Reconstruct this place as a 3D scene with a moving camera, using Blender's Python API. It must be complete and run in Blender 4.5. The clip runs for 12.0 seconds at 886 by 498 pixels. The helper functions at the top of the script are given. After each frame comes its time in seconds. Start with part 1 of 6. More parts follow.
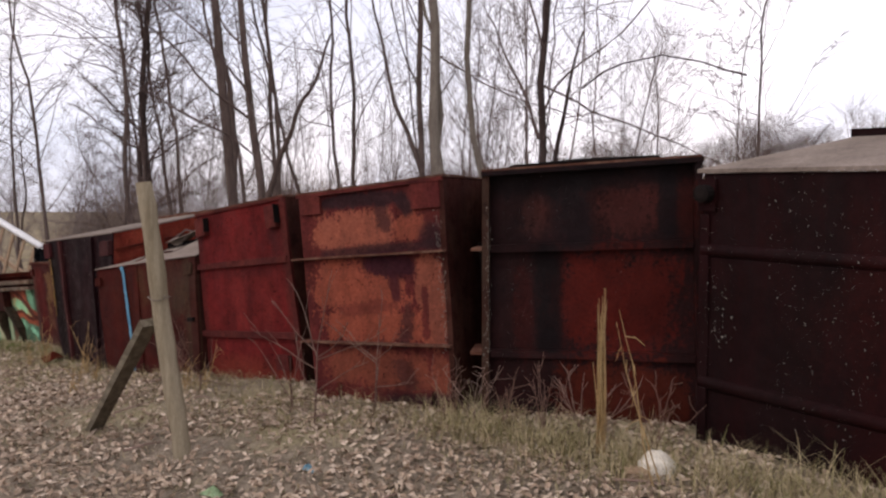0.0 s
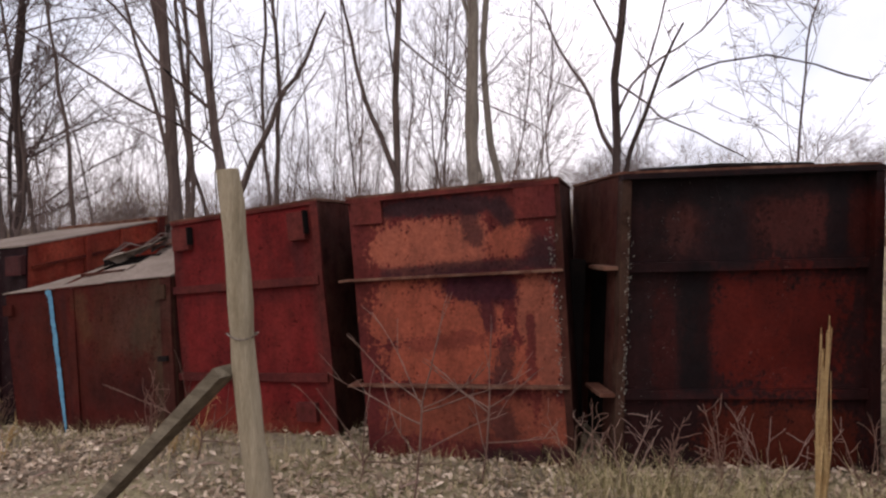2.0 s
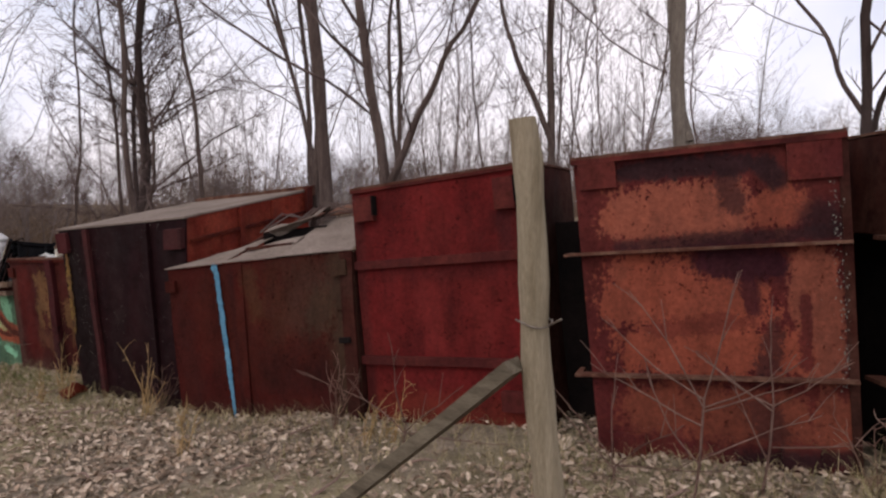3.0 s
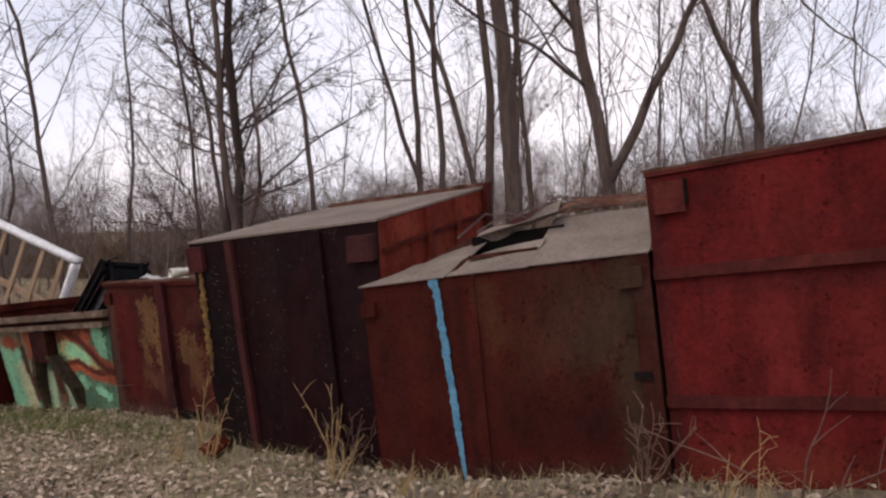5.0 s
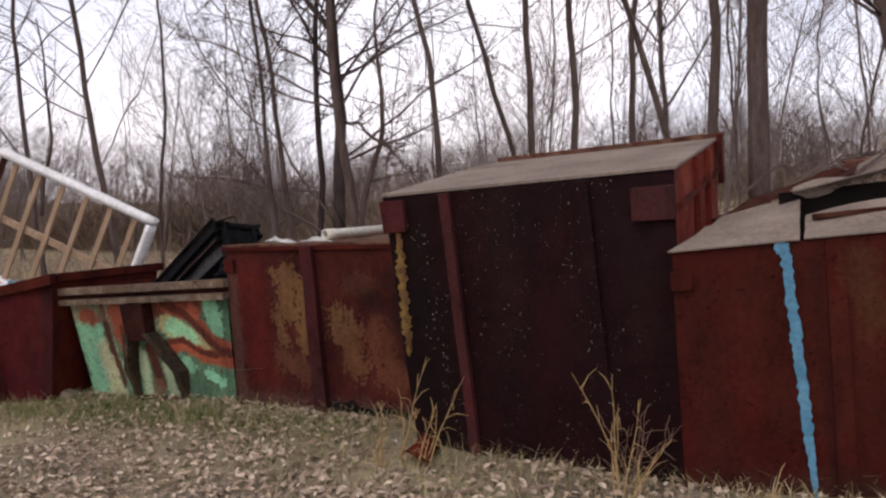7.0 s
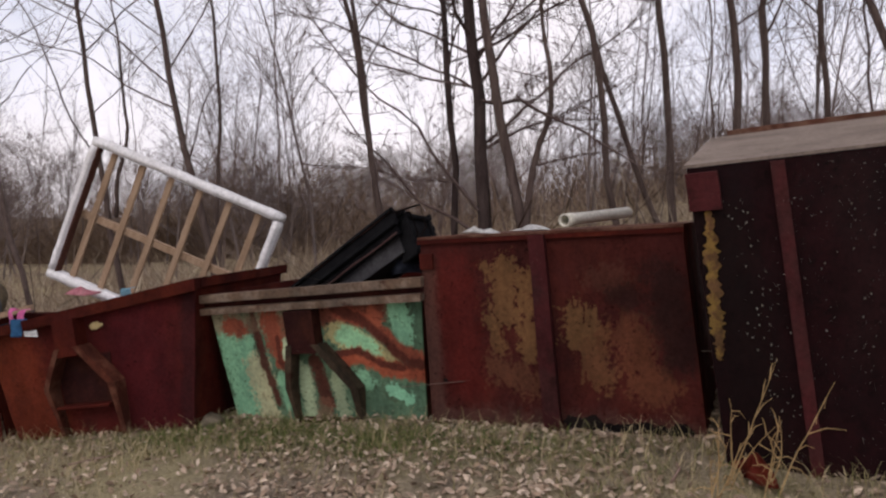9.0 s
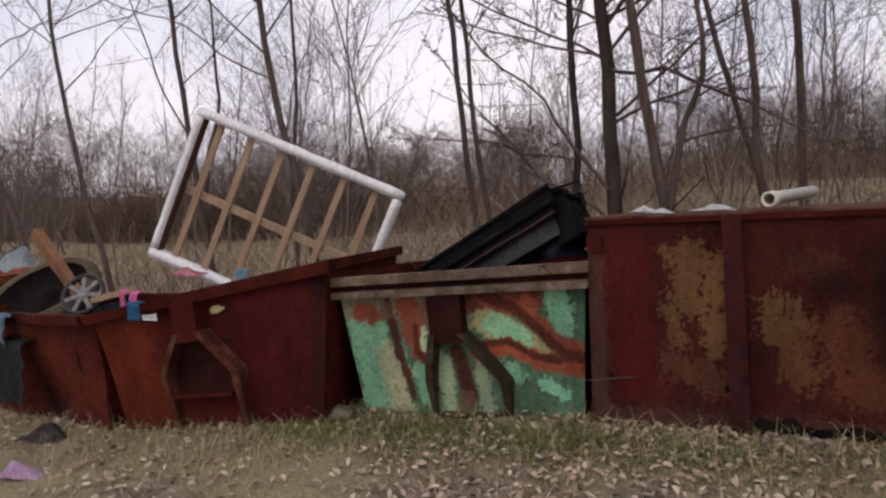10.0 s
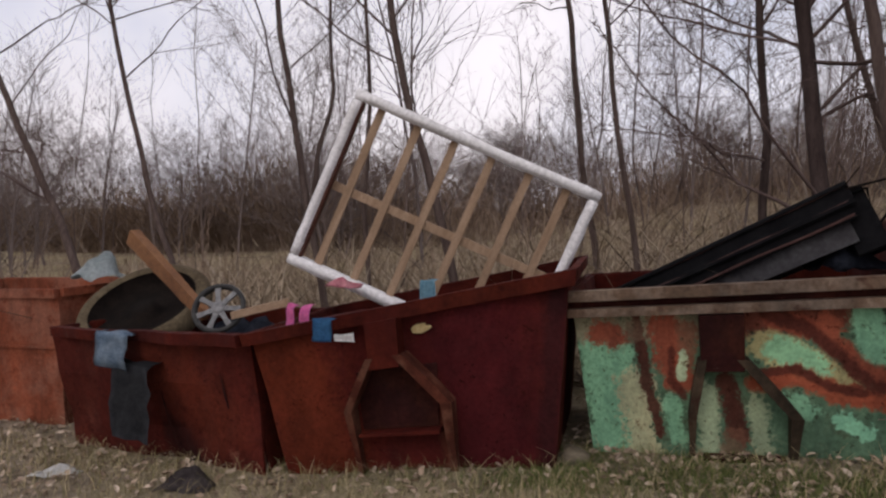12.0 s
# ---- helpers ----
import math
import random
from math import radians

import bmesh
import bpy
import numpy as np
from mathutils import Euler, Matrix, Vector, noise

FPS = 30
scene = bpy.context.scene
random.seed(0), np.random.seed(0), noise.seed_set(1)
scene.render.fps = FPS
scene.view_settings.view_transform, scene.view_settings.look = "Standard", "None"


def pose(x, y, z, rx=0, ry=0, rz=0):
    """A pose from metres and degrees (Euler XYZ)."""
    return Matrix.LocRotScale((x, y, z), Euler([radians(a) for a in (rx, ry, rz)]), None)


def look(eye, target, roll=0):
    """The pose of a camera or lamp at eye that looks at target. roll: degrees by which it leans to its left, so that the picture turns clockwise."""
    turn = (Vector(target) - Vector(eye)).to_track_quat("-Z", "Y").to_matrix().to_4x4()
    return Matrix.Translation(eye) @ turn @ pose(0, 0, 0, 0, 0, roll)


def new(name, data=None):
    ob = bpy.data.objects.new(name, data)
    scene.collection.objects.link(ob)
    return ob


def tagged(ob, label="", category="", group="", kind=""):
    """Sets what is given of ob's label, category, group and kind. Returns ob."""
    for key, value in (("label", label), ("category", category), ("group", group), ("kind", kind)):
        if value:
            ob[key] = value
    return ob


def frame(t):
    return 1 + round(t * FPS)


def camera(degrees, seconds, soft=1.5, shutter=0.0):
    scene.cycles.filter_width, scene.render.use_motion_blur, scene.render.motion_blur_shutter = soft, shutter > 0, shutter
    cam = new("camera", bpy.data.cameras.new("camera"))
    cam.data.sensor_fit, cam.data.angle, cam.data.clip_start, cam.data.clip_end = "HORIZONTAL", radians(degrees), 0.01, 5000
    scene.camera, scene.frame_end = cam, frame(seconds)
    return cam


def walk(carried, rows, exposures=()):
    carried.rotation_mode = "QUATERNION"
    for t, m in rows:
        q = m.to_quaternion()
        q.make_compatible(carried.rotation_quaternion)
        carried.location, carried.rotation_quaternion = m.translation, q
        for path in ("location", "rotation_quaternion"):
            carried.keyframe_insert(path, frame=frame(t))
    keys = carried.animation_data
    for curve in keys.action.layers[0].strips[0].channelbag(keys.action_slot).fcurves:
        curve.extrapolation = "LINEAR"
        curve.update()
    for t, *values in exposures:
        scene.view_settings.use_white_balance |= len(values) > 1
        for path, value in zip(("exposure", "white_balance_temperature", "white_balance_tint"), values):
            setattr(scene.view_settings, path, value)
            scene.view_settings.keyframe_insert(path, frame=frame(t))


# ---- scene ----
cam = camera(62.8, 12.0, soft=2.4)
PATH = [  # seconds, metres, degrees
    (0.0, 0.113, -0.183, 1.656, 87.13, -0.41, 40.59),
    (0.5, -0.378, -0.298, 1.639, 86.13, -1.63, 34.91),
    (1.0, -1.036, -0.285, 1.61, 86.81, 0.65, 34.25),
    (1.5, -1.634, -0.372, 1.547, 87.44, -0.11, 30.52),
    (2.0, -2.222, -0.35, 1.548, 89.06, -1.31, 26.92),
    (2.5, -2.88, -0.306, 1.52, 86.25, -0.92, 33.15),
    (4.5, -5.203, -0.158, 1.407, 89.67, -0.53, 24.61),
    (5.0, -5.816, -0.041, 1.331, 88.22, 0.64, 31.41),
    (5.5, -6.344, -0.072, 1.289, 87.69, -0.44, 28.39),
    (6.0, -6.974, -0.025, 1.257, 86.82, 1.24, 31.94),
    (6.5, -7.531, -0.148, 1.176, 88.32, -0.36, 28.29),
    (7.0, -8.058, -0.101, 1.161, 86.59, -0.6, 27.78),
    (7.5, -8.637, -0.042, 1.097, 84.34, -0.77, 35.83),
    (9.5, -10.633, -0.233, 0.976, 87.55, 0.95, 22.8),
    (10.0, -11.16, -0.16, 0.959, 85.79, 0.15, 26.7),
    (10.5, -11.638, -0.21, 0.946, 84.93, -0.73, 23.13),
    (11.0, -12.216, -0.112, 0.923, 85.38, 1.52, 25.91),
    (11.5, -12.698, -0.15, 0.868, 88.44, -0.99, 24.16),
    (12.0, -13.196, -0.131, 0.833, 87.06, -0.79, 23.15),
]
walk(cam, [(t, pose(x, y, z, rx, ry, rz)) for t, x, y, z, rx, ry, rz in PATH],
     exposures=[(0.0, 0.10, 6600, 16), (0.5, 0.04, 6600, 16), (1.0, -0.16, 6600, 16), (1.5, 0.02, 6600, 16), (2.0, 0.14, 6600, 16), (2.5, 0.00, 6600, 16), (4.5, -0.06, 6600, 16), (5.5, -0.03, 6600, 16), (7.0, 0.10, 6600, 16), (7.5, 0.04, 6600, 16), (9.5, -0.18, 6600, 16), (12.0, -0.34, 6600, 16)])

# ---- world and light ----
world = bpy.data.worlds.new("overcast")
scene.world = world
world.use_nodes = True
wn = world.node_tree
wn.nodes.clear()
w_out = wn.nodes.new("ShaderNodeOutputWorld")
w_bg = wn.nodes.new("ShaderNodeBackground")
w_sky = wn.nodes.new("ShaderNodeTexSky")
w_sky.sky_type, w_sky.sun_disc = "NISHITA", False
w_sky.sun_elevation, w_sky.sun_rotation = radians(38), radians(200)
w_sky.dust_density, w_sky.air_density = 4.0, 1.0
w_scale = wn.nodes.new("ShaderNodeVectorMath")
w_scale.operation = "SCALE"
w_scale.inputs["Scale"].default_value = 0.12
w_noise = wn.nodes.new("ShaderNodeTexNoise")
w_noise.inputs["Scale"].default_value = 2.6
w_noise.inputs["Detail"].default_value = 5.0
w_ramp = wn.nodes.new("ShaderNodeValToRGB")
w_ramp.color_ramp.elements[0].position, w_ramp.color_ramp.elements[0].color = 0.32, (0.86, 0.91, 1.05, 1)
w_ramp.color_ramp.elements[1].position, w_ramp.color_ramp.elements[1].color = 0.62, (1.40, 1.36, 1.41, 1)
w_mix = wn.nodes.new("ShaderNodeMix")
w_mix.data_type = "RGBA"
w_mix.inputs["Factor"].default_value = 0.88
w_tc = wn.nodes.new("ShaderNodeTexCoord")
wn.links.new(w_tc.outputs["Generated"], w_noise.inputs["Vector"])
wn.links.new(w_noise.outputs["Fac"], w_ramp.inputs["Fac"])
wn.links.new(w_sky.outputs["Color"], w_scale.inputs[0])
wn.links.new(w_scale.outputs[0], w_mix.inputs["A"])
wn.links.new(w_ramp.outputs["Color"], w_mix.inputs["B"])
wn.links.new(w_mix.outputs["Result"], w_bg.inputs["Color"])
w_bg.inputs["Strength"].default_value = 1.0
wn.links.new(w_bg.outputs["Background"], w_out.inputs["Surface"])

sun_data = bpy.data.lights.new("sun", "SUN")
sun_data.energy, sun_data.angle, sun_data.color = 0.6, radians(25), (1.0, 0.97, 0.93)
sun_ob = new("sun", sun_data)
sun_ob.matrix_world = look((-6, -10, 14), (-6, 4, 0))


# ---- materials ----
def material(name, rough=0.8, metal=0.0):
    m = bpy.data.materials.new(name)
    m.use_nodes = True
    b = m.node_tree.nodes["Principled BSDF"]
    b.inputs["Roughness"].default_value = rough
    b.inputs["Metallic"].default_value = metal
    b.inputs["Specular IOR Level"].default_value = 0.06 if rough >= 0.8 else 0.22
    return m, m.node_tree, b


def noise_node(nt, scale, detail=5.0, rough=0.6, stretch=None, source="Object", shift=0.0):
    tc = nt.nodes.new("ShaderNodeTexCoord")
    mp = nt.nodes.new("ShaderNodeMapping")
    if stretch:
        mp.inputs["Scale"].default_value = stretch
    mp.inputs["Location"].default_value = (shift, shift * 0.7, shift * 1.3)
    nt.links.new(tc.outputs[source], mp.inputs["Vector"])
    n = nt.nodes.new("ShaderNodeTexNoise")
    n.inputs["Scale"].default_value, n.inputs["Detail"].default_value = scale, detail
    n.inputs["Roughness"].default_value = rough
    nt.links.new(mp.outputs["Vector"], n.inputs["Vector"])
    return n.outputs["Fac"]


def ramp(nt, fac, lo, hi, c0=(0, 0, 0), c1=(1, 1, 1)):
    r = nt.nodes.new("ShaderNodeValToRGB")
    e = r.color_ramp.elements
    e[0].position, e[0].color = lo, (*c0, 1)
    e[1].position, e[1].color = hi, (*c1, 1)
    nt.links.new(fac, r.inputs["Fac"])
    return r.outputs["Color"]


def mixed(nt, fac, a, b, mode="MIX"):
    m = nt.nodes.new("ShaderNodeMix")
    m.data_type, m.blend_type = "RGBA", mode
    for key, value in (("Factor", fac), ("A", a), ("B", b)):
        if isinstance(value, (int, float)):
            m.inputs[key].default_value = value
        elif isinstance(value, tuple):
            m.inputs[key].default_value = (*value, 1)
        else:
            nt.links.new(value, m.inputs[key])
    return m.outputs["Result"]


def bumped(nt, b, fac, strength=0.3, distance=0.01):
    n = nt.nodes.new("ShaderNodeBump")
    n.inputs["Strength"].default_value, n.inputs["Distance"].default_value = strength, distance
    nt.links.new(fac, n.inputs["Height"])
    nt.links.new(n.outputs["Normal"], b.inputs["Normal"])


def stained(nt, c, marks, size, shift):
    """Lays patches of paint, rust, soot and painted shade over a colour. A mark: a run of (u, w) shares of the plate,
    half widths in metres along u and w, colour, strength, raggedness (0 smooth to 1.5 flaky) and softness of its edge."""
    if not marks:
        return c
    tc = nt.nodes.new("ShaderNodeTexCoord")
    coarse = noise_node(nt, 5.5, 10, 0.74, None, "Object", shift + 21)
    drips = noise_node(nt, 21.0, 8, 0.72, (1.0, 1.0, 0.22), "Object", shift + 23)
    chips = noise_node(nt, 34.0, 5, 0.65, None, "Object", shift + 25)
    flaky = mixed(nt, 0.34, mixed(nt, 0.45, coarse, drips), chips)

    def vec(op, a, b=None, scale=None):
        n = nt.nodes.new("ShaderNodeVectorMath")
        n.operation = op
        for key, value in ((0, a), (1, b)):
            if value is None:
                continue
            if isinstance(value, tuple):
                n.inputs[key].default_value = value
            else:
                nt.links.new(value, n.inputs[key])
        if scale is not None:
            nt.links.new(scale, n.inputs["Scale"])
        return n

    def num(op, a, b):
        n = nt.nodes.new("ShaderNodeMath")
        n.operation = op
        for key, value in ((0, a), (1, b)):
            if isinstance(value, (int, float)):
                n.inputs[key].default_value = value
            else:
                nt.links.new(value, n.inputs[key])
        return n.outputs[0]

    rough_edge = num("SUBTRACT", flaky, 0.5)
    for run, ru, rw, colour, strength, ragged, soft in marks:
        p = vec("MULTIPLY", tc.outputs["UV"], (size[0] / ru, size[1] / rw, 0.0)).outputs[0]
        pts = [Vector((u * size[0] / ru, w * size[1] / rw, 0.0)) for u, w in run]
        near = None
        for a, b in zip(pts, pts[1:] or pts):
            pa = vec("SUBTRACT", p, tuple(a)).outputs[0]
            ba = b - a
            if ba.length > 0.01:
                h = nt.nodes.new("ShaderNodeClamp")
                nt.links.new(vec("DOT_PRODUCT", pa, tuple(ba / ba.length_squared)).outputs["Value"], h.inputs["Value"])
                pa = vec("SUBTRACT", pa, vec("SCALE", tuple(ba), None, h.outputs[0]).outputs[0]).outputs[0]
            d = vec("LENGTH", pa).outputs["Value"]
            near = d if near is None else num("MINIMUM", near, d)
        d = num("ADD", near, num("MULTIPLY", rough_edge, 8.0 * ragged))
        k = nt.nodes.new("ShaderNodeMapRange")
        k.interpolation_type = "SMOOTHSTEP"
        k.inputs["From Min"].default_value, k.inputs["From Max"].default_value = 1.0 + soft, 1.0 - soft
        k.inputs["To Max"].default_value = strength
        nt.links.new(d, k.inputs["Value"])
        c = mixed(nt, k.outputs["Result"], c, colour)
    pitted = mixed(nt, 1.0, ramp(nt, chips, 0.57, 0.63), ramp(nt, coarse, 0.47, 0.58), "MULTIPLY")
    c = mixed(nt, pitted, c, mixed(nt, 1.0, c, (0.36, 0.26, 0.24), "MULTIPLY"))
    worn = mixed(nt, 1.0, ramp(nt, drips, 0.59, 0.66), ramp(nt, coarse, 0.56, 0.44), "MULTIPLY")
    return mixed(nt, mixed(nt, 1.0, worn, (0.55, 0.55, 0.55), "MULTIPLY"), c, mixed(nt, 1.0, c, (1.55, 1.5, 1.45), "MULTIPLY"))


def rusty(name, paint, faded, rust, patch=0.52, patch_scale=1.6, streak=0.5, specks=0.0, shift=0.0, rough=0.62, dark=(0.0075, 0.0042, 0.0042), runs_scale=5.0, soot_range=(0.46, 0.72), size=(1.5, 1.8), marks=(), gain=1.3):
    """Painted steel: worn patches, vertical run streaks, rust grain, optional pale lichen specks, and stains or painted
    shade of their own (marks) on a plate of that size.
    """
    rough += 0.12
    m, nt, b = material(name, rough)
    b.inputs["Specular IOR Level"].default_value = 0.08
    big = noise_node(nt, patch_scale, 6, 0.62, None, "Object", shift)
    runs = noise_node(nt, runs_scale, 5, 0.65, (1.0, 1.0, 0.12), "Object", shift + 3)
    fine = noise_node(nt, 38, 6, 0.7, None, "Object", shift + 5)
    mid = noise_node(nt, 7, 6, 0.65, None, "Object", shift + 7)
    c = mixed(nt, ramp(nt, big, patch - 0.05, patch + 0.05), paint, faded)
    c = mixed(nt, ramp(nt, mid, 0.55, 0.68), c, rust)
    soot = ramp(nt, runs, soot_range[0], soot_range[1], (0, 0, 0), (streak, streak, streak))
    c = mixed(nt, soot, c, dark)
    c = stained(nt, c, marks, size, shift)
    grain = ramp(nt, fine, 0.3, 0.75, (0.66, 0.66, 0.66), (1.2, 1.2, 1.2))
    c = mixed(nt, 1.0, c, grain, "MULTIPLY")
    weather = noise_node(nt, 2.7, 10, 0.72, (1.0, 1.0, 0.55), "Object", shift + 29)
    c = mixed(nt, 1.0, c, ramp(nt, weather, 0.34, 0.66, (0.58 * gain, 0.60 * gain, 0.63 * gain), (1.32 * gain, 1.28 * gain, 1.25 * gain)), "MULTIPLY")
    if specks:
        v = noise_node(nt, 75, 3, 0.6, None, "Object", shift + 11)
        where = noise_node(nt, 1.3, 2, 0.5, (2.2, 2.2, 0.5), "Object", shift + 13)
        s = mixed(nt, 1.0, ramp(nt, v, 0.682, 0.715), ramp(nt, where, 0.50, 0.58, (0, 0, 0), (specks, specks, specks)), "MULTIPLY")
        c = mixed(nt, s, c, (0.42, 0.40, 0.36))
    nt.links.new(c, b.inputs["Base Color"])
    nt.links.new(ramp(nt, mid, 0.3, 0.7, (rough - 0.14,) * 3, (rough + 0.25,) * 3), b.inputs["Roughness"])
    bumped(nt, b, mixed(nt, 0.4, fine, mid), 0.35, 0.006)
    return m


def plain(name, c0, c1, scale=6.0, rough=0.8, metal=0.0, bump=0.25, stretch=None, lo=0.35, hi=0.65, fine=40.0):
    m, nt, b = material(name, rough, metal)
    n = noise_node(nt, scale, 6, 0.65, stretch)
    f = noise_node(nt, fine, 5, 0.7, stretch)
    c = mixed(nt, ramp(nt, n, lo, hi), c0, c1)
    c = mixed(nt, 1.0, c, ramp(nt, f, 0.3, 0.7, (0.7,) * 3, (1.2,) * 3), "MULTIPLY")
    nt.links.new(c, b.inputs["Base Color"])
    bumped(nt, b, mixed(nt, 0.5, n, f), bump, 0.006)
    return m


def varied(name, colours, rough=0.9, grain=30.0):
    """Loose pieces of one mesh, each island with a colour of its own."""
    m, nt, b = material(name, rough)
    g = nt.nodes.new("ShaderNodeNewGeometry")
    r = nt.nodes.new("ShaderNodeValToRGB")
    e = r.color_ramp.elements
    while len(e) < len(colours):
        e.new(0.5)
    for i, c in enumerate(colours):
        e[i].position, e[i].color = i / (len(colours) - 1), (*c, 1)
    nt.links.new(g.outputs["Random Per Island"], r.inputs["Fac"])
    f = noise_node(nt, grain, 4, 0.6)
    nt.links.new(mixed(nt, 1.0, r.outputs["Color"], ramp(nt, f, 0.3, 0.7, (0.7,) * 3, (1.2,) * 3), "MULTIPLY"), b.inputs["Base Color"])
    return m


M_RIGHT = rusty("dark_rusted_steel", (0.0190, 0.0030, 0.0034), (0.0270, 0.0042, 0.0040), (0.0200, 0.0050, 0.0050), 0.55, 1.1, 0.6, 0.85, 2.0, 0.5, runs_scale=2.6, soot_range=(0.40, 0.62), gain=0.8)
SOOT, EMBER, TAR = (0.0110, 0.0062, 0.0072), (0.0780, 0.0088, 0.0056), (0.0068, 0.0044, 0.0050)
M_DARK = rusty("sooty_red_steel", (0.0235, 0.0085, 0.0090), (0.0270, 0.0080, 0.0078), (0.0250, 0.0090, 0.0085), 0.50, 1.0, 0.5, 0.3, 9.0, 0.5, runs_scale=2.3, soot_range=(0.40, 0.62), size=(1.55, 2.04), marks=(
    ([(0.50, 0.50), (0.74, 0.50)], 0.27, 0.40, EMBER, 0.95, 0.75, 0.35),
    ([(0.45, 0.15), (0.85, 0.14)], 0.16, 0.24, (0.0760, 0.0130, 0.0066), 0.9, 0.8, 0.35),
    ([(0.70, 0.85)], 0.26, 0.22, (0.0560, 0.0140, 0.0115), 0.9, 0.7, 0.3),
    ([(0.94, 0.86)], 0.09, 0.26, (0.0450, 0.0080, 0.0060), 0.9, 0.6, 0.3),
    ([(0.25, 0.83)], 0.09, 0.17, (0.0480, 0.0150, 0.0125), 0.85, 0.7, 0.35),
    ([(0.20, 0.45)], 0.08, 0.36, (0.0360, 0.0068, 0.0060), 0.8, 0.7, 0.35),
    ([(0.42, 0.95), (0.45, 0.74)], 0.12, 0.10, SOOT, 0.95, 0.7, 0.4),
    ([(0.86, 0.95), (0.86, 0.76)], 0.06, 0.10, SOOT, 0.9, 0.7, 0.4),
    ([(0.31, 0.68), (0.32, 0.34)], 0.10, 0.08, TAR, 0.9, 0.7, 0.4),
    ([(0.05, 0.95), (0.95, 0.97)], 0.10, 0.10, TAR, 0.8, 0.8, 0.5)), gain=0.85)
# Rust of the left flange only, paler to hold the light on it.
M_FLANGE = rusty("lit_rust_flange_steel", (0.0460, 0.0190, 0.0130), (0.0620, 0.0330, 0.0220), (0.0280, 0.0130, 0.0100), 0.5, 4.0, 0.4, 0.6, 11.0, gain=0.8)
ORANGE, MAROONED, BURNT = (0.1650, 0.0500, 0.0305), (0.0640, 0.0120, 0.0115), (0.0190, 0.0085, 0.0098)
M_ORANGE = rusty("faded_orange_steel", MAROONED, (0.0760, 0.0150, 0.0125), (0.0540, 0.0115, 0.0105), 0.5, 1.9, 0.25, 0.2, 14.0, runs_scale=3.0, size=(1.45, 1.92), marks=(
    ([(0.24, 0.80), (0.56, 0.82)], 0.19, 0.19, ORANGE, 0.95, 0.85, 0.12),
    ([(0.76, 0.80)], 0.15, 0.15, (0.1650, 0.0430, 0.0250), 0.9, 0.8, 0.15),
    ([(0.12, 0.80)], 0.05, 0.09, (0.1700, 0.0500, 0.0300), 0.9, 0.7, 0.15),
    ([(0.22, 0.55), (0.58, 0.50)], 0.22, 0.26, (0.1750, 0.0450, 0.0260), 0.95, 0.95, 0.12),
    ([(0.87, 0.60), (0.88, 0.35)], 0.13, 0.17, ORANGE, 0.95, 0.5, 0.12),
    ([(0.20, 0.37), (0.74, 0.37)], 0.16, 0.16, (0.1650, 0.0420, 0.0240), 0.9, 1.0, 0.15),
    ([(0.14, 0.63)], 0.06, 0.06, (0.1500, 0.0420, 0.0250), 0.8, 0.9, 0.2),
    ([(0.25, 0.18), (0.72, 0.17)], 0.20, 0.16, (0.1350, 0.0380, 0.0220), 0.85, 0.7, 0.35),
    ([(0.92, 0.16)], 0.11, 0.18, (0.1500, 0.0430, 0.0250), 0.85, 0.5, 0.3),
    ([(0.25, 0.95), (0.62, 0.94)], 0.12, 0.07, BURNT, 0.95, 0.7, 0.35),
    ([(0.58, 0.90), (0.60, 0.82)], 0.07, 0.06, BURNT, 0.75, 0.8, 0.4),
    ([(0.72, 0.93), (0.76, 0.88)], 0.06, 0.06, BURNT, 0.9, 0.5, 0.4),
    ([(0.20, 0.705), (0.95, 0.72)], 0.12, 0.045, BURNT, 0.8, 0.7, 0.5),
    ([(0.90, 0.76)], 0.12, 0.10, BURNT, 0.8, 0.5, 0.5),
    ([(0.52, 0.65), (0.70, 0.63)], 0.12, 0.10, (0.0300, 0.0075, 0.0110), 0.95, 0.6, 0.25),
    ([(0.64, 0.60), (0.65, 0.50)], 0.05, 0.06, (0.0340, 0.0080, 0.0110), 0.85, 0.7, 0.3),
    ([(0.72, 0.42), (0.68, 0.30)], 0.06, 0.08, BURNT, 0.75, 1.1, 0.3),
    ([(0.84, 0.52), (0.83, 0.34)], 0.03, 0.05, MAROONED, 0.85, 0.8, 0.3),
    ([(0.66, 0.20), (0.70, 0.12)], 0.08, 0.06, BURNT, 0.6, 1.0, 0.4),
    ([(0.62, 0.04), (0.95, 0.05)], 0.12, 0.06, BURNT, 0.85, 0.6, 0.5),
    ([(0.30, 0.44), (0.60, 0.46)], 0.10, 0.05, (0.0850, 0.0190, 0.0140), 0.7, 1.4, 0.2)))
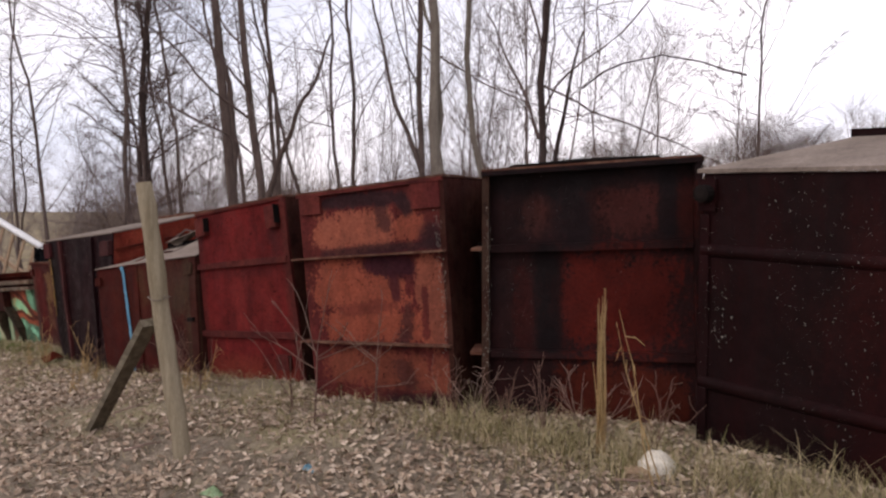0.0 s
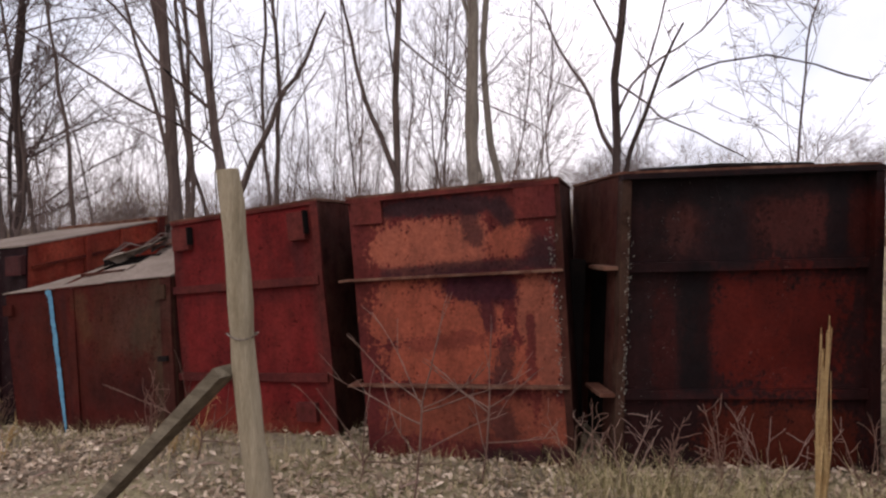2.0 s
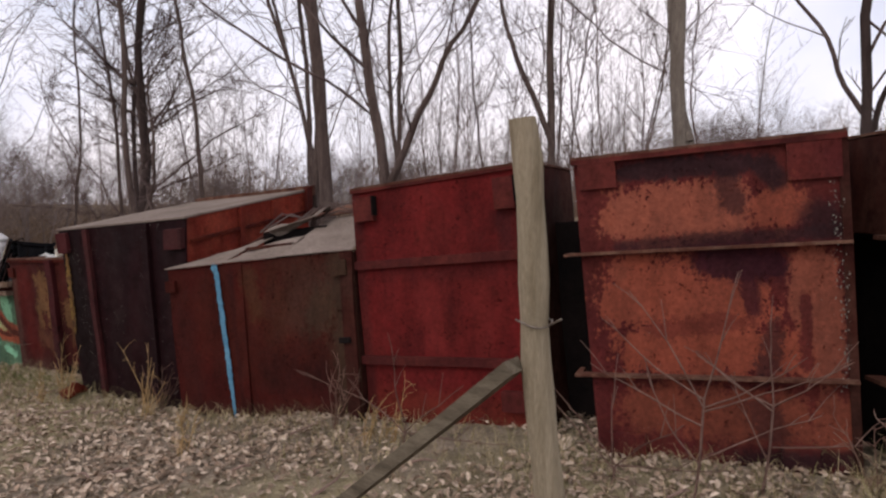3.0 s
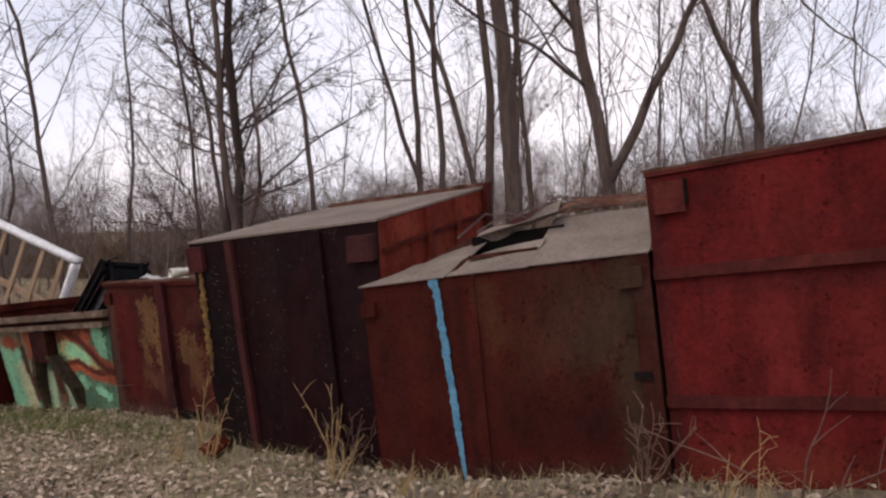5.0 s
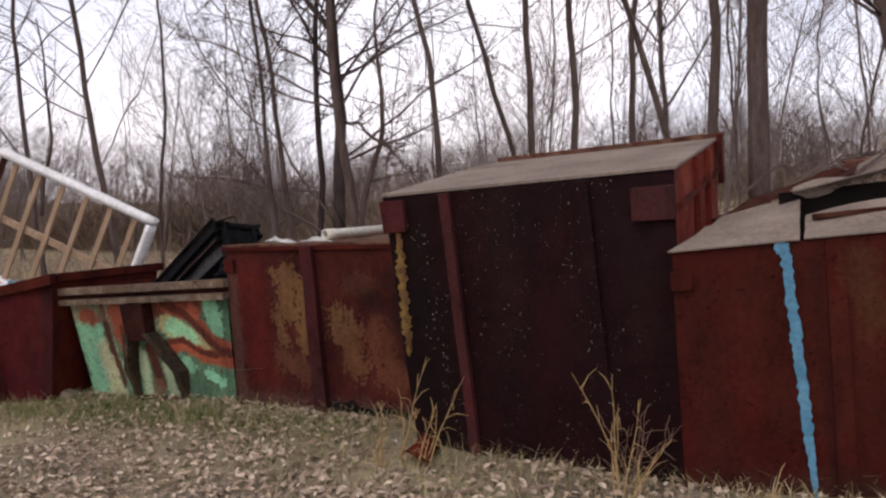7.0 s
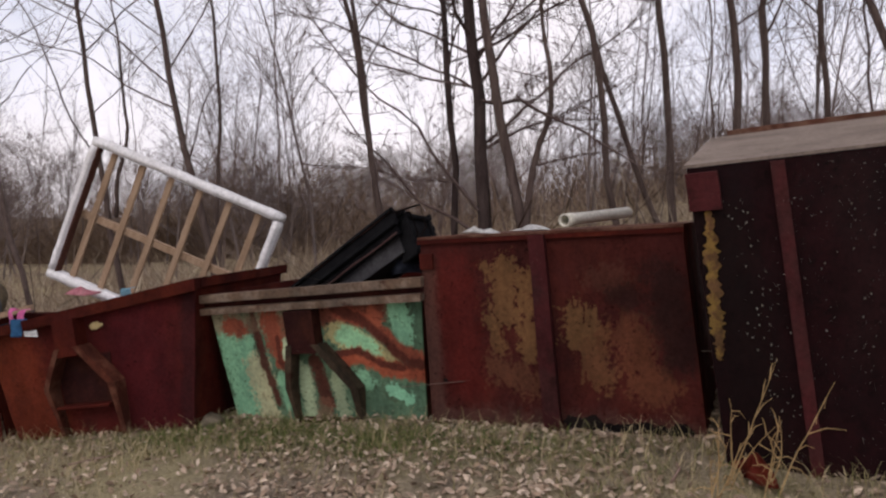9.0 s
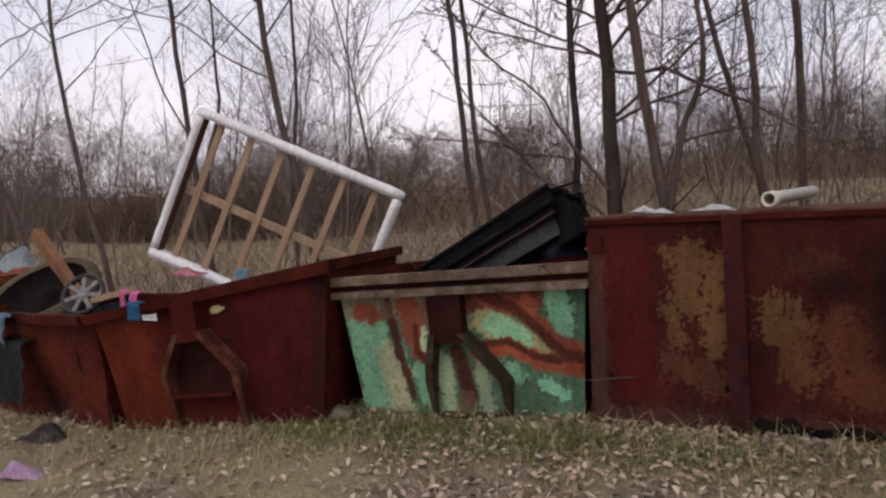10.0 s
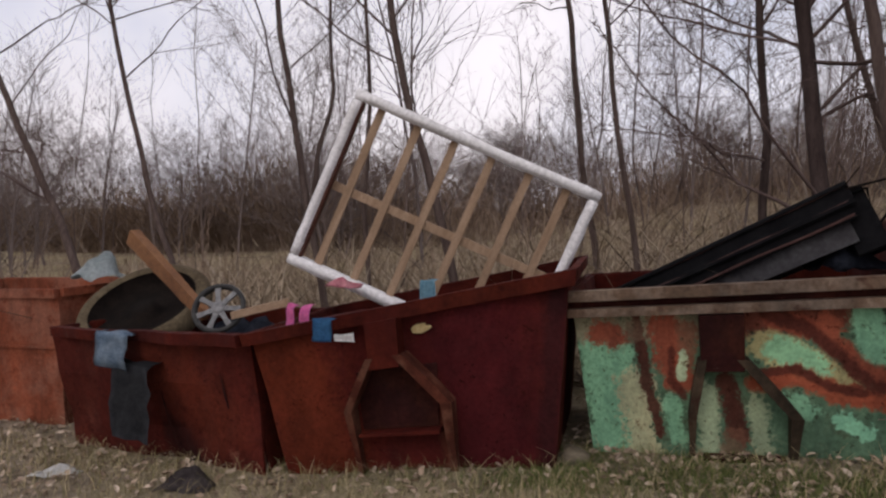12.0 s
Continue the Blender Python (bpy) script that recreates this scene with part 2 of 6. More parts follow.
M_RED = rusty("red_painted_steel", (0.1060, 0.0100, 0.0098), (0.0900, 0.0102, 0.0094), (0.0760, 0.0108, 0.0094), 0.5, 1.2, 0.35, 0.0, 20.0, runs_scale=3.5, size=(1.42, 1.84), marks=(
    ([(0.40, 0.55), (0.42, 0.38)], 0.09, 0.10, (0.1300, 0.0170, 0.0150), 0.6, 0.4, 0.7),
    ([(0.70, 0.60), (0.70, 0.36)], 0.06, 0.10, (0.1200, 0.0150, 0.0130), 0.5, 0.4, 0.7),
    ([(0.10, 0.09), (0.85, 0.09)], 0.20, 0.15, (0.1150, 0.0210, 0.0130), 0.7, 0.5, 0.6),
    ([(0.86, 0.83), (0.87, 0.73)], 0.06, 0.05, (0.0420, 0.0110, 0.0110), 0.6, 0.4, 0.7),
    ([(0.02, 0.95), (0.02, 0.10)], 0.05, 0.10, (0.0520, 0.0110, 0.0100), 0.7, 0.5, 0.6),
    ([(0.96, 0.95), (0.96, 0.10)], 0.06, 0.10, (0.0600, 0.0130, 0.0110), 0.7, 0.4, 0.6),
    ([(0.55, 0.64)], 0.45, 0.05, (0.0560, 0.0100, 0.0098), 0.5, 0.4, 0.7)), gain=1.3)
M_REDBAR = rusty("dull_red_bar_steel", (0.0585, 0.0124, 0.0112), (0.0741, 0.0161, 0.0130), (0.0429, 0.0112, 0.0087), 0.5, 2.0, 0.4, 0.0, 21.0)
DUSTED = (0.0560, 0.0340, 0.0205)
M_BLUEBIN = rusty("brown_red_steel", (0.0600, 0.0084, 0.0060), (0.0570, 0.0110, 0.0072), (0.0520, 0.0096, 0.0066), 0.50, 0.9, 0.3, 0.0, 27.0, runs_scale=3.0, size=(1.83, 1.38), marks=(
    ([(0.95, 0.90), (0.96, 0.10)], 0.15, 0.20, DUSTED, 0.85, 0.5, 0.6),
    ([(0.78, 0.88), (0.72, 0.70)], 0.22, 0.22, (0.0500, 0.0230, 0.0150), 0.75, 0.6, 0.7),
    ([(0.84, 0.68)], 0.13, 0.20, DUSTED, 0.6, 0.9, 0.5),
    ([(0.46, 0.90), (0.49, 0.72)], 0.07, 0.09, (0.0640, 0.0270, 0.0130), 0.7, 0.8, 0.5),
    ([(0.60, 0.92), (0.60, 0.60)], 0.10, 0.15, (0.0580, 0.0190, 0.0110), 0.5, 0.8, 0.7),
    ([(0.10, 0.06), (0.90, 0.06)], 0.20, 0.12, (0.0480, 0.0230, 0.0160), 0.7, 0.6, 0.7),
    ([(0.07, 0.60), (0.10, 0.20)], 0.10, 0.20, (0.0460, 0.0115, 0.0090), 0.6, 0.5, 0.7),
    ([(0.60, 0.35), (0.78, 0.30)], 0.18, 0.14, (0.0320, 0.0078, 0.0064), 0.6, 0.7, 0.6),
    ([(0.36, 0.90), (0.38, 0.10)], 0.03, 0.10, (0.0350, 0.0090, 0.0075), 0.6, 0.4, 0.6)), gain=0.95)
M_MAROON = rusty("dark_maroon_steel", (0.0175, 0.0032, 0.0044), (0.0160, 0.0038, 0.0048), (0.0115, 0.0032, 0.0038), 0.5, 1.4, 0.5, 0.75, 31.0, 0.5, dark=(0.0080, 0.0036, 0.0050), runs_scale=2.8, size=(1.75, 1.72), marks=(
    ([(0.42, 0.92), (0.44, 0.45)], 0.12, 0.15, (0.0220, 0.0078, 0.0080), 0.5, 0.6, 0.7),
    ([(0.88, 0.80), (0.88, 0.55)], 0.09, 0.12, (0.0200, 0.0085, 0.0084), 0.5, 0.6, 0.7),
    ([(0.07, 0.80), (0.12, 0.10)], 0.14, 0.15, (0.0105, 0.0046, 0.0042), 0.7, 0.5, 0.7),
    ([(0.55, 0.40), (0.60, 0.10)], 0.16, 0.20, (0.0260, 0.0045, 0.0052), 0.5, 0.5, 0.7),
    ([(0.10, 0.03), (0.90, 0.03)], 0.15, 0.06, (0.0230, 0.0120, 0.0090), 0.6, 0.7, 0.7)), gain=0.8)
M_MAROONRIB = rusty("maroon_rib_steel", (0.0460, 0.0105, 0.0110), (0.0380, 0.0120, 0.0115), (0.0260, 0.0085, 0.0080), 0.5, 2.0, 0.5, 0.2, 33.0)
M_LICHEN = plain("pale_lichen", (0.13, 0.12, 0.10), (0.24, 0.225, 0.195), 30.0, 0.9)
M_LUG = rusty("deep_brown_red_steel", (0.0442, 0.0068, 0.0046), (0.0560, 0.0098, 0.0051), (0.0338, 0.0068, 0.0046), 0.52, 1.1, 0.5, 0.0, 43.0, runs_scale=3.0, gain=1.5)
M_LUGFRONT = rusty("side_shaded_red_steel", (0.0440, 0.0066, 0.0052), (0.0480, 0.0080, 0.0054), (0.0360, 0.0068, 0.0052), 0.52, 1.1, 0.3, 0.0, 45.0, runs_scale=3.0, size=(1.85, 1.23), marks=(
    # Brighter left, darker right and right edge: the front's shading painted in.
    ([(0.08, 0.85), (0.16, 0.10)], 0.28, 0.20, (0.0640, 0.0130, 0.0058), 0.85, 0.5, 0.6),
    ([(0.72, 0.80), (0.80, 0.20)], 0.30, 0.25, (0.0350, 0.0046, 0.0058), 0.85, 0.4, 0.6),
    ([(0.97, 0.90), (0.97, 0.05)], 0.06, 0.15, (0.0200, 0.0046, 0.0050), 0.85, 0.4, 0.6),
    ([(0.62, 0.45), (0.64, 0.05)], 0.05, 0.06, (0.0660, 0.0210, 0.0120), 0.6, 0.8, 0.5),
    ([(0.10, 0.03), (0.95, 0.03)], 0.20, 0.07, (0.0560, 0.0240, 0.0170), 0.6, 0.8, 0.6)), gain=1.75)
M_BENTFRONT = rusty("dented_red_steel", (0.0480, 0.0085, 0.0058), (0.0520, 0.0105, 0.0064), (0.0340, 0.0074, 0.0056), 0.52, 1.1, 0.4, 0.0, 47.0, runs_scale=3.0, size=(1.88, 1.05), marks=(
    ([(0.62, 0.75), (0.80, 0.40)], 0.26, 0.20, (0.0600, 0.0125, 0.0066), 0.8, 0.5, 0.6),
    ([(0.55, 0.30), (0.66, 0.10)], 0.10, 0.10, (0.0180, 0.0056, 0.0050), 0.8, 0.6, 0.5),
    ([(0.88, 0.20)], 0.05, 0.09, (0.1000, 0.0360, 0.0240), 0.7, 1.2, 0.3),
    ([(0.12, 0.35)], 0.06, 0.10, (0.0900, 0.0330, 0.0220), 0.6, 1.2, 0.3),
    ([(0.05, 0.90), (0.20, 0.20)], 0.14, 0.20, (0.0440, 0.0080, 0.0052), 0.7, 0.5, 0.6)), gain=1.6)
M_PALE = rusty("pale_orange_steel", (0.20, 0.058, 0.030), (0.23, 0.092, 0.058), (0.15, 0.04, 0.02), 0.5, 1.5, 0.3, 0.0, 49.0, gain=1.1)
M_EDGE = rusty("rust_edge_steel", (0.10, 0.042, 0.028), (0.15, 0.08, 0.055), (0.07, 0.024, 0.016), 0.5, 5.0, 0.3, 0.0, 53.0, 0.8, gain=1.0)
# Bin sides: their shade is put into this darker brown; scrap shares it.
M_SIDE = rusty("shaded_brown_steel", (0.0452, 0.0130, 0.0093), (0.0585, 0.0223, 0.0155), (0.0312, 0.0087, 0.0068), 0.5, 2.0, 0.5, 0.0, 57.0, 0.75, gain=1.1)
M_BRIGHT = rusty("bright_rust_red_steel", (0.1326, 0.0198, 0.0118), (0.1638, 0.0310, 0.0174), (0.0858, 0.0149, 0.0087), 0.5, 3.0, 0.3, 0.0, 61.0, gain=1.2)
OCHRE = (0.1080, 0.0560, 0.0240)
M_YELLOW = rusty("yellow_patched_steel", (0.0430, 0.0098, 0.0082), (0.0500, 0.0110, 0.0080), (0.0380, 0.0090, 0.0072), 0.5, 1.7, 0.3, 0.0, 38.2, size=(1.82, 1.36), marks=(
    ([(0.14, 0.75), (0.16, 0.30)], 0.16, 0.20, (0.0600, 0.0082, 0.0066), 0.8, 0.6, 0.6),
    ([(0.34, 0.82), (0.33, 0.62)], 0.13, 0.10, OCHRE, 0.9, 1.3, 0.12),
    ([(0.42, 0.78), (0.42, 0.66)], 0.06, 0.09, OCHRE, 0.9, 1.2, 0.12),
    ([(0.42, 0.55), (0.41, 0.44)], 0.07, 0.09, OCHRE, 0.9, 1.3, 0.12),
    ([(0.29, 0.56), (0.30, 0.46)], 0.05, 0.09, OCHRE, 0.8, 1.2, 0.15),
    ([(0.28, 0.36), (0.42, 0.28)], 0.08, 0.10, (0.0850, 0.0360, 0.0190), 0.7, 1.5, 0.2),
    ([(0.62, 0.62), (0.62, 0.50)], 0.12, 0.08, OCHRE, 0.9, 1.2, 0.12),
    ([(0.64, 0.42), (0.68, 0.32)], 0.09, 0.08, (0.0950, 0.0430, 0.0200), 0.85, 1.4, 0.15),
    ([(0.78, 0.52), (0.84, 0.28)], 0.14, 0.12, (0.0880, 0.0340, 0.0170), 0.65, 1.5, 0.2),
    ([(0.72, 0.78)], 0.14, 0.08, (0.0700, 0.0280, 0.0180), 0.5, 1.5, 0.25),
    # Right edge: the shadow beside the maroon bin, painted as a dark mark.
    ([(0.93, 0.78), (0.95, 0.45)], 0.14, 0.12, (0.0170, 0.0068, 0.0060), 0.85, 0.7, 0.5),
    ([(0.80, 0.70)], 0.16, 0.07, (0.0200, 0.0078, 0.0068), 0.7, 0.9, 0.4),
    ([(0.02, 0.85), (0.03, 0.05)], 0.06, 0.10, (0.0720, 0.0380, 0.0290), 0.6, 0.6, 0.6),
    ([(0.08, 0.05), (0.90, 0.08)], 0.18, 0.10, (0.0620, 0.0330, 0.0260), 0.6, 0.8, 0.6)))
M_ROOF = plain("dusty_grey_sheet", (0.1482, 0.1162, 0.0949), (0.2340, 0.1875, 0.1570), 2.2, 0.85, 0.0, 0.2)
# Near-black of holes and black parts; also stands in for shade in gaps.
M_BLACK_AND_SHADE = plain("black_parts_and_shade", (0.006, 0.005, 0.005), (0.014, 0.010, 0.009), 3.0, 0.95)
M_POST = plain("weathered_post_wood", (0.1927, 0.1558, 0.1025), (0.3116, 0.2624, 0.1845), 3.0, 0.85, 0.0, 0.5, (6, 6, 0.5))
M_BRACE = plain("grey_plank_wood", (0.0780, 0.0630, 0.0450), (0.1800, 0.1500, 0.1080), 3.0, 0.9, 0.0, 0.5, (1, 6, 6))
M_BARK = plain("grey_brown_bark", (0.0640, 0.0450, 0.0390), (0.1180, 0.0880, 0.0760), 6.0, 0.95, 0.0, 0.8, (3, 3, 0.5))
M_PALEBARK = plain("pale_bark", (0.1275, 0.1050, 0.0863), (0.2025, 0.1725, 0.1425), 6.0, 0.95, 0.0, 0.8, (3, 3, 0.5))
M_DARKBARK = plain("dark_bark", (0.0340, 0.0235, 0.0215), (0.0660, 0.0480, 0.0430), 6.0, 0.95, 0.0, 0.8, (3, 3, 0.5))
M_TWIG = plain("twig_bark", (0.0760, 0.0520, 0.0470), (0.1300, 0.0960, 0.0850), 4.0, 0.95)
M_FAR = varied("far_wood_bark", [(0.105, 0.082, 0.074), (0.165, 0.130, 0.118), (0.13, 0.105, 0.098)], 0.95, 2.0)
M_SAPLING = varied("sapling_bark", [(0.085, 0.062, 0.055), (0.150, 0.112, 0.098), (0.110, 0.082, 0.072)], 0.95, 4.0)
M_BRANCH = varied("fallen_branch_bark", [(0.055, 0.042, 0.034), (0.16, 0.125, 0.098), (0.09, 0.068, 0.054), (0.30, 0.245, 0.19)], 0.95, 6.0)
M_THICKET = varied("thicket_stems", [(0.13, 0.090, 0.066), (0.23, 0.165, 0.120), (0.17, 0.120, 0.090), (0.29, 0.215, 0.155)], 0.95, 3.0)
M_PALEBRUSH = varied("pale_straw_stems", [(0.22, 0.165, 0.112), (0.38, 0.30, 0.21), (0.10, 0.074, 0.052), (0.46, 0.38, 0.28), (0.15, 0.11, 0.08)], 0.95, 8.0)
M_BRUSH = varied("brush_stems", [(0.13, 0.10, 0.072), (0.26, 0.195, 0.135), (0.18, 0.13, 0.10), (0.34, 0.265, 0.175)], 0.95, 8.0)

M_BLUE = plain("blue_spray_paint", (0.055, 0.175, 0.27), (0.105, 0.26, 0.37), 8.0, 0.5, 0.0, 0.1)
MINT, CREAM, RUSTED, ORANGED, BLED = (0.1250, 0.2650, 0.1600), (0.2500, 0.2450, 0.1450), (0.0420, 0.0125, 0.0090), (0.1500, 0.0380, 0.0210), (0.1050, 0.0480, 0.0290)
M_GREENBIN = rusty("green_flaking_steel", (0.0470, 0.0850, 0.0510), (0.0600, 0.1080, 0.0660), (0.0520, 0.0740, 0.0440), 0.5, 2.6, 0.2, 0.0, 66.0, runs_scale=4.0, size=(1.69, 1.12), marks=(
    ([(0.08, 0.66), (0.11, 0.10)], 0.15, 0.12, MINT, 0.95, 0.6, 0.2),
    ([(0.19, 0.44), (0.18, 0.12)], 0.11, 0.13, CREAM, 0.9, 1.0, 0.2),
    ([(0.03, 0.80), (0.45, 0.80)], 0.12, 0.09, (0.1350, 0.1200, 0.0780), 0.85, 0.8, 0.4),
    ([(0.08, 0.76), (0.13, 0.73)], 0.07, 0.08, ORANGED, 0.95, 0.8, 0.3),
    ([(0.16, 0.66), (0.12, 0.60)], 0.05, 0.05, MINT, 0.8, 0.8, 0.2),
    ([(0.29, 0.78), (0.33, 0.52)], 0.09, 0.10, ORANGED, 0.95, 0.7, 0.3),
    ([(0.36, 0.78), (0.36, 0.62)], 0.05, 0.06, BLED, 0.9, 0.8, 0.3),
    ([(0.30, 0.36), (0.31, 0.20)], 0.05, 0.07, MINT, 0.85, 0.8, 0.25),
    ([(0.345, 0.62), (0.335, 0.54)], 0.030, 0.05, (0.2300, 0.3000, 0.1900), 0.9, 0.7, 0.2),
    ([(0.31, 0.66), (0.305, 0.50), (0.34, 0.42)], 0.022, 0.03, RUSTED, 0.85, 0.6, 0.4),
    ([(0.205, 0.84), (0.215, 0.55), (0.25, 0.20)], 0.030, 0.05, RUSTED, 0.95, 1.1, 0.25),
    ([(0.19, 0.82), (0.20, 0.74)], 0.05, 0.03, (0.0800, 0.0500, 0.0320), 0.7, 1.2, 0.3),
    ([(0.56, 0.82), (0.78, 0.82)], 0.12, 0.10, (0.0900, 0.0250, 0.0160), 0.95, 0.6, 0.35),
    ([(0.61, 0.68), (0.84, 0.49)], 0.10, 0.10, (0.2100, 0.1900, 0.0900), 0.95, 0.6, 0.2),
    ([(0.64, 0.67), (0.76, 0.56)], 0.08, 0.075, (0.1450, 0.3000, 0.1700), 0.95, 0.7, 0.2),
    ([(0.90, 0.82), (0.92, 0.64)], 0.08, 0.08, MINT, 0.95, 0.7, 0.25),
    ([(0.68, 0.40), (0.74, 0.35)], 0.06, 0.05, MINT, 0.85, 0.9, 0.25),
    ([(0.85, 0.30), (0.91, 0.24)], 0.06, 0.05, (0.1400, 0.3200, 0.2000), 0.9, 0.9, 0.2),
    ([(0.62, 0.83), (0.76, 0.76), (0.88, 0.57), (1.0, 0.47)], 0.055, 0.060, ORANGED, 0.95, 0.6, 0.35),
    ([(0.58, 0.50), (0.70, 0.53), (0.84, 0.43), (1.0, 0.40)], 0.065, 0.060, (0.1700, 0.0400, 0.0200), 0.95, 0.6, 0.3),
    ([(0.60, 0.85), (0.73, 0.77), (0.86, 0.57), (0.93, 0.47), (1.0, 0.46)], 0.035, 0.040, RUSTED, 0.9, 0.6, 0.45),
    ([(0.57, 0.54), (0.70, 0.56), (0.80, 0.47), (0.90, 0.44)], 0.026, 0.026, RUSTED, 0.9, 0.5, 0.4),
    ([(0.77, 0.81), (0.80, 0.76)], 0.045, 0.05, (0.1700, 0.0480, 0.0260), 0.8, 0.8, 0.3),
    ([(0.42, 0.42), (0.42, 0.10)], 0.06, 0.09, (0.1900, 0.2400, 0.1500), 0.9, 1.0, 0.2),
    ([(0.57, 0.34), (0.60, 0.14)], 0.06, 0.08, (0.1900, 0.2300, 0.1400), 0.8, 1.1, 0.25),
    ([(0.48, 0.50), (0.52, 0.22)], 0.06, 0.07, RUSTED, 0.95, 0.8, 0.3),
    ([(0.50, 0.20), (0.50, 0.08)], 0.07, 0.05, BLED, 0.7, 1.0, 0.3),
    ([(0.05, 0.03), (0.98, 0.03)], 0.15, 0.05, (0.0560, 0.0640, 0.0360), 0.7, 0.8, 0.6)), gain=2.0)
M_RIM = rusty("grey_brown_rim_steel", (0.11, 0.075, 0.052), (0.16, 0.12, 0.09), (0.06, 0.03, 0.02), 0.5, 6.0, 0.3, 0.0, 71.0, 0.8, gain=1.2)
M_YPAINT = rusty("yellow_flaking_paint", (0.17, 0.105, 0.03), (0.10, 0.055, 0.025), (0.05, 0.02, 0.015), 0.5, 12.0, 0.3, 0.0, 91.0, 0.7)
M_STICKER = plain("faded_sticker", (0.36, 0.27, 0.12), (0.42, 0.33, 0.17), 20.0, 0.6)
M_WHITE = plain("white_ticking_cloth", (0.66, 0.65, 0.64), (0.80, 0.79, 0.79), 6.0, 0.9, 0.0, 0.3)
M_SLAT = plain("bare_pine", (0.25, 0.165, 0.105), (0.37, 0.26, 0.175), 3.0, 0.8, 0.0, 0.3, (5, 0.6, 5))
M_DARKWOOD = plain("dark_stained_board", (0.07, 0.03, 0.022), (0.12, 0.055, 0.04), 4.0, 0.8)
M_VINYL = plain("black_vinyl", (0.005, 0.005, 0.006), (0.011, 0.011, 0.012), 9.0, 0.85, 0.0, 0.2)
M_GREYPANEL = plain("scuffed_grey_panel", (0.032, 0.031, 0.034), (0.078, 0.076, 0.080), 4.0, 0.85)
M_PIPING = plain("brown_piping", (0.05, 0.022, 0.02), (0.08, 0.04, 0.035), 9.0, 0.6)
M_MUD = plain("muddy_brown", (0.0660, 0.0492, 0.0300), (0.1260, 0.0990, 0.0630), 5.0, 0.9)
M_DARKMUD = plain("dark_mud", (0.005, 0.004, 0.0035), (0.014, 0.010, 0.008), 5.0, 0.85)
M_BLACKPLASTIC = plain("black_plastic", (0.02, 0.02, 0.02), (0.05, 0.048, 0.045), 9.0, 0.55)
M_GREYPLASTIC = plain("grey_plastic", (0.11, 0.11, 0.11), (0.21, 0.21, 0.21), 9.0, 0.45)
M_ORANGEWOOD = plain("orange_brown_wood", (0.12, 0.05, 0.022), (0.22, 0.105, 0.045), 3.0, 0.75, 0.0, 0.4)
M_PVC = plain("offwhite_plastic", (0.55, 0.53, 0.44), (0.66, 0.64, 0.55), 5.0, 0.45, 0.0, 0.1)
M_BAG = plain("pale_plastic", (0.30, 0.36, 0.36), (0.48, 0.54, 0.54), 7.0, 0.45)
M_DENIM = plain("pale_denim", (0.13, 0.20, 0.28), (0.30, 0.38, 0.46), 7.0, 0.95)
M_RUBBER = plain("black_rubber", (0.018, 0.019, 0.022), (0.045, 0.047, 0.052), 7.0, 0.75)
M_PINK = plain("bright_pink_cloth", (0.70, 0.13, 0.38), (0.82, 0.27, 0.52), 9.0, 0.9)
M_PALEPINK = plain("pale_pink_cloth", (0.55, 0.19, 0.24), (0.68, 0.33, 0.36), 9.0, 0.9)
M_BLUECLOTH = plain("blue_cloth", (0.035, 0.115, 0.25), (0.06, 0.18, 0.34), 9.0, 0.9)
M_LIGHTBLUE = plain("light_blue_cloth", (0.12, 0.27, 0.36), (0.24, 0.42, 0.50), 9.0, 0.9)
M_PAPER = plain("white_paper", (0.62, 0.62, 0.60), (0.78, 0.78, 0.76), 9.0, 0.9)
M_NAVY = plain("blue_black_cloth", (0.012, 0.014, 0.02), (0.035, 0.04, 0.055), 9.0, 0.9)
M_DARKRAG = plain("dark_grey_rag", (0.045, 0.036, 0.036), (0.10, 0.085, 0.083), 7.0, 0.9)
M_LILAC = plain("lilac_cloth", (0.50, 0.28, 0.48), (0.66, 0.50, 0.64), 9.0, 0.9)
M_GREENLIT = plain("pale_green_plastic", (0.30, 0.42, 0.22), (0.42, 0.56, 0.34), 9.0, 0.6)
M_STONE = plain("pale_stone", (0.52, 0.47, 0.38), (0.70, 0.65, 0.56), 5.0, 0.9, 0.0, 0.5)
M_WIRE = plain("rusty_wire", (0.12, 0.09, 0.07), (0.22, 0.19, 0.16), 30.0, 0.6, 0.5)
M_STRAWDARK = plain("golden_straw", (0.30, 0.19, 0.085), (0.44, 0.31, 0.155), 6.0, 0.9)
M_PALETWIG = plain("pale_twig", (0.20, 0.13, 0.105), (0.29, 0.20, 0.165), 6.0, 0.9)
M_CANE = plain("red_brown_cane", (0.115, 0.066, 0.052), (0.215, 0.140, 0.112), 6.0, 0.9)
M_REDTWIG = plain("reddish_twig", (0.15, 0.085, 0.065), (0.24, 0.15, 0.115), 6.0, 0.9)


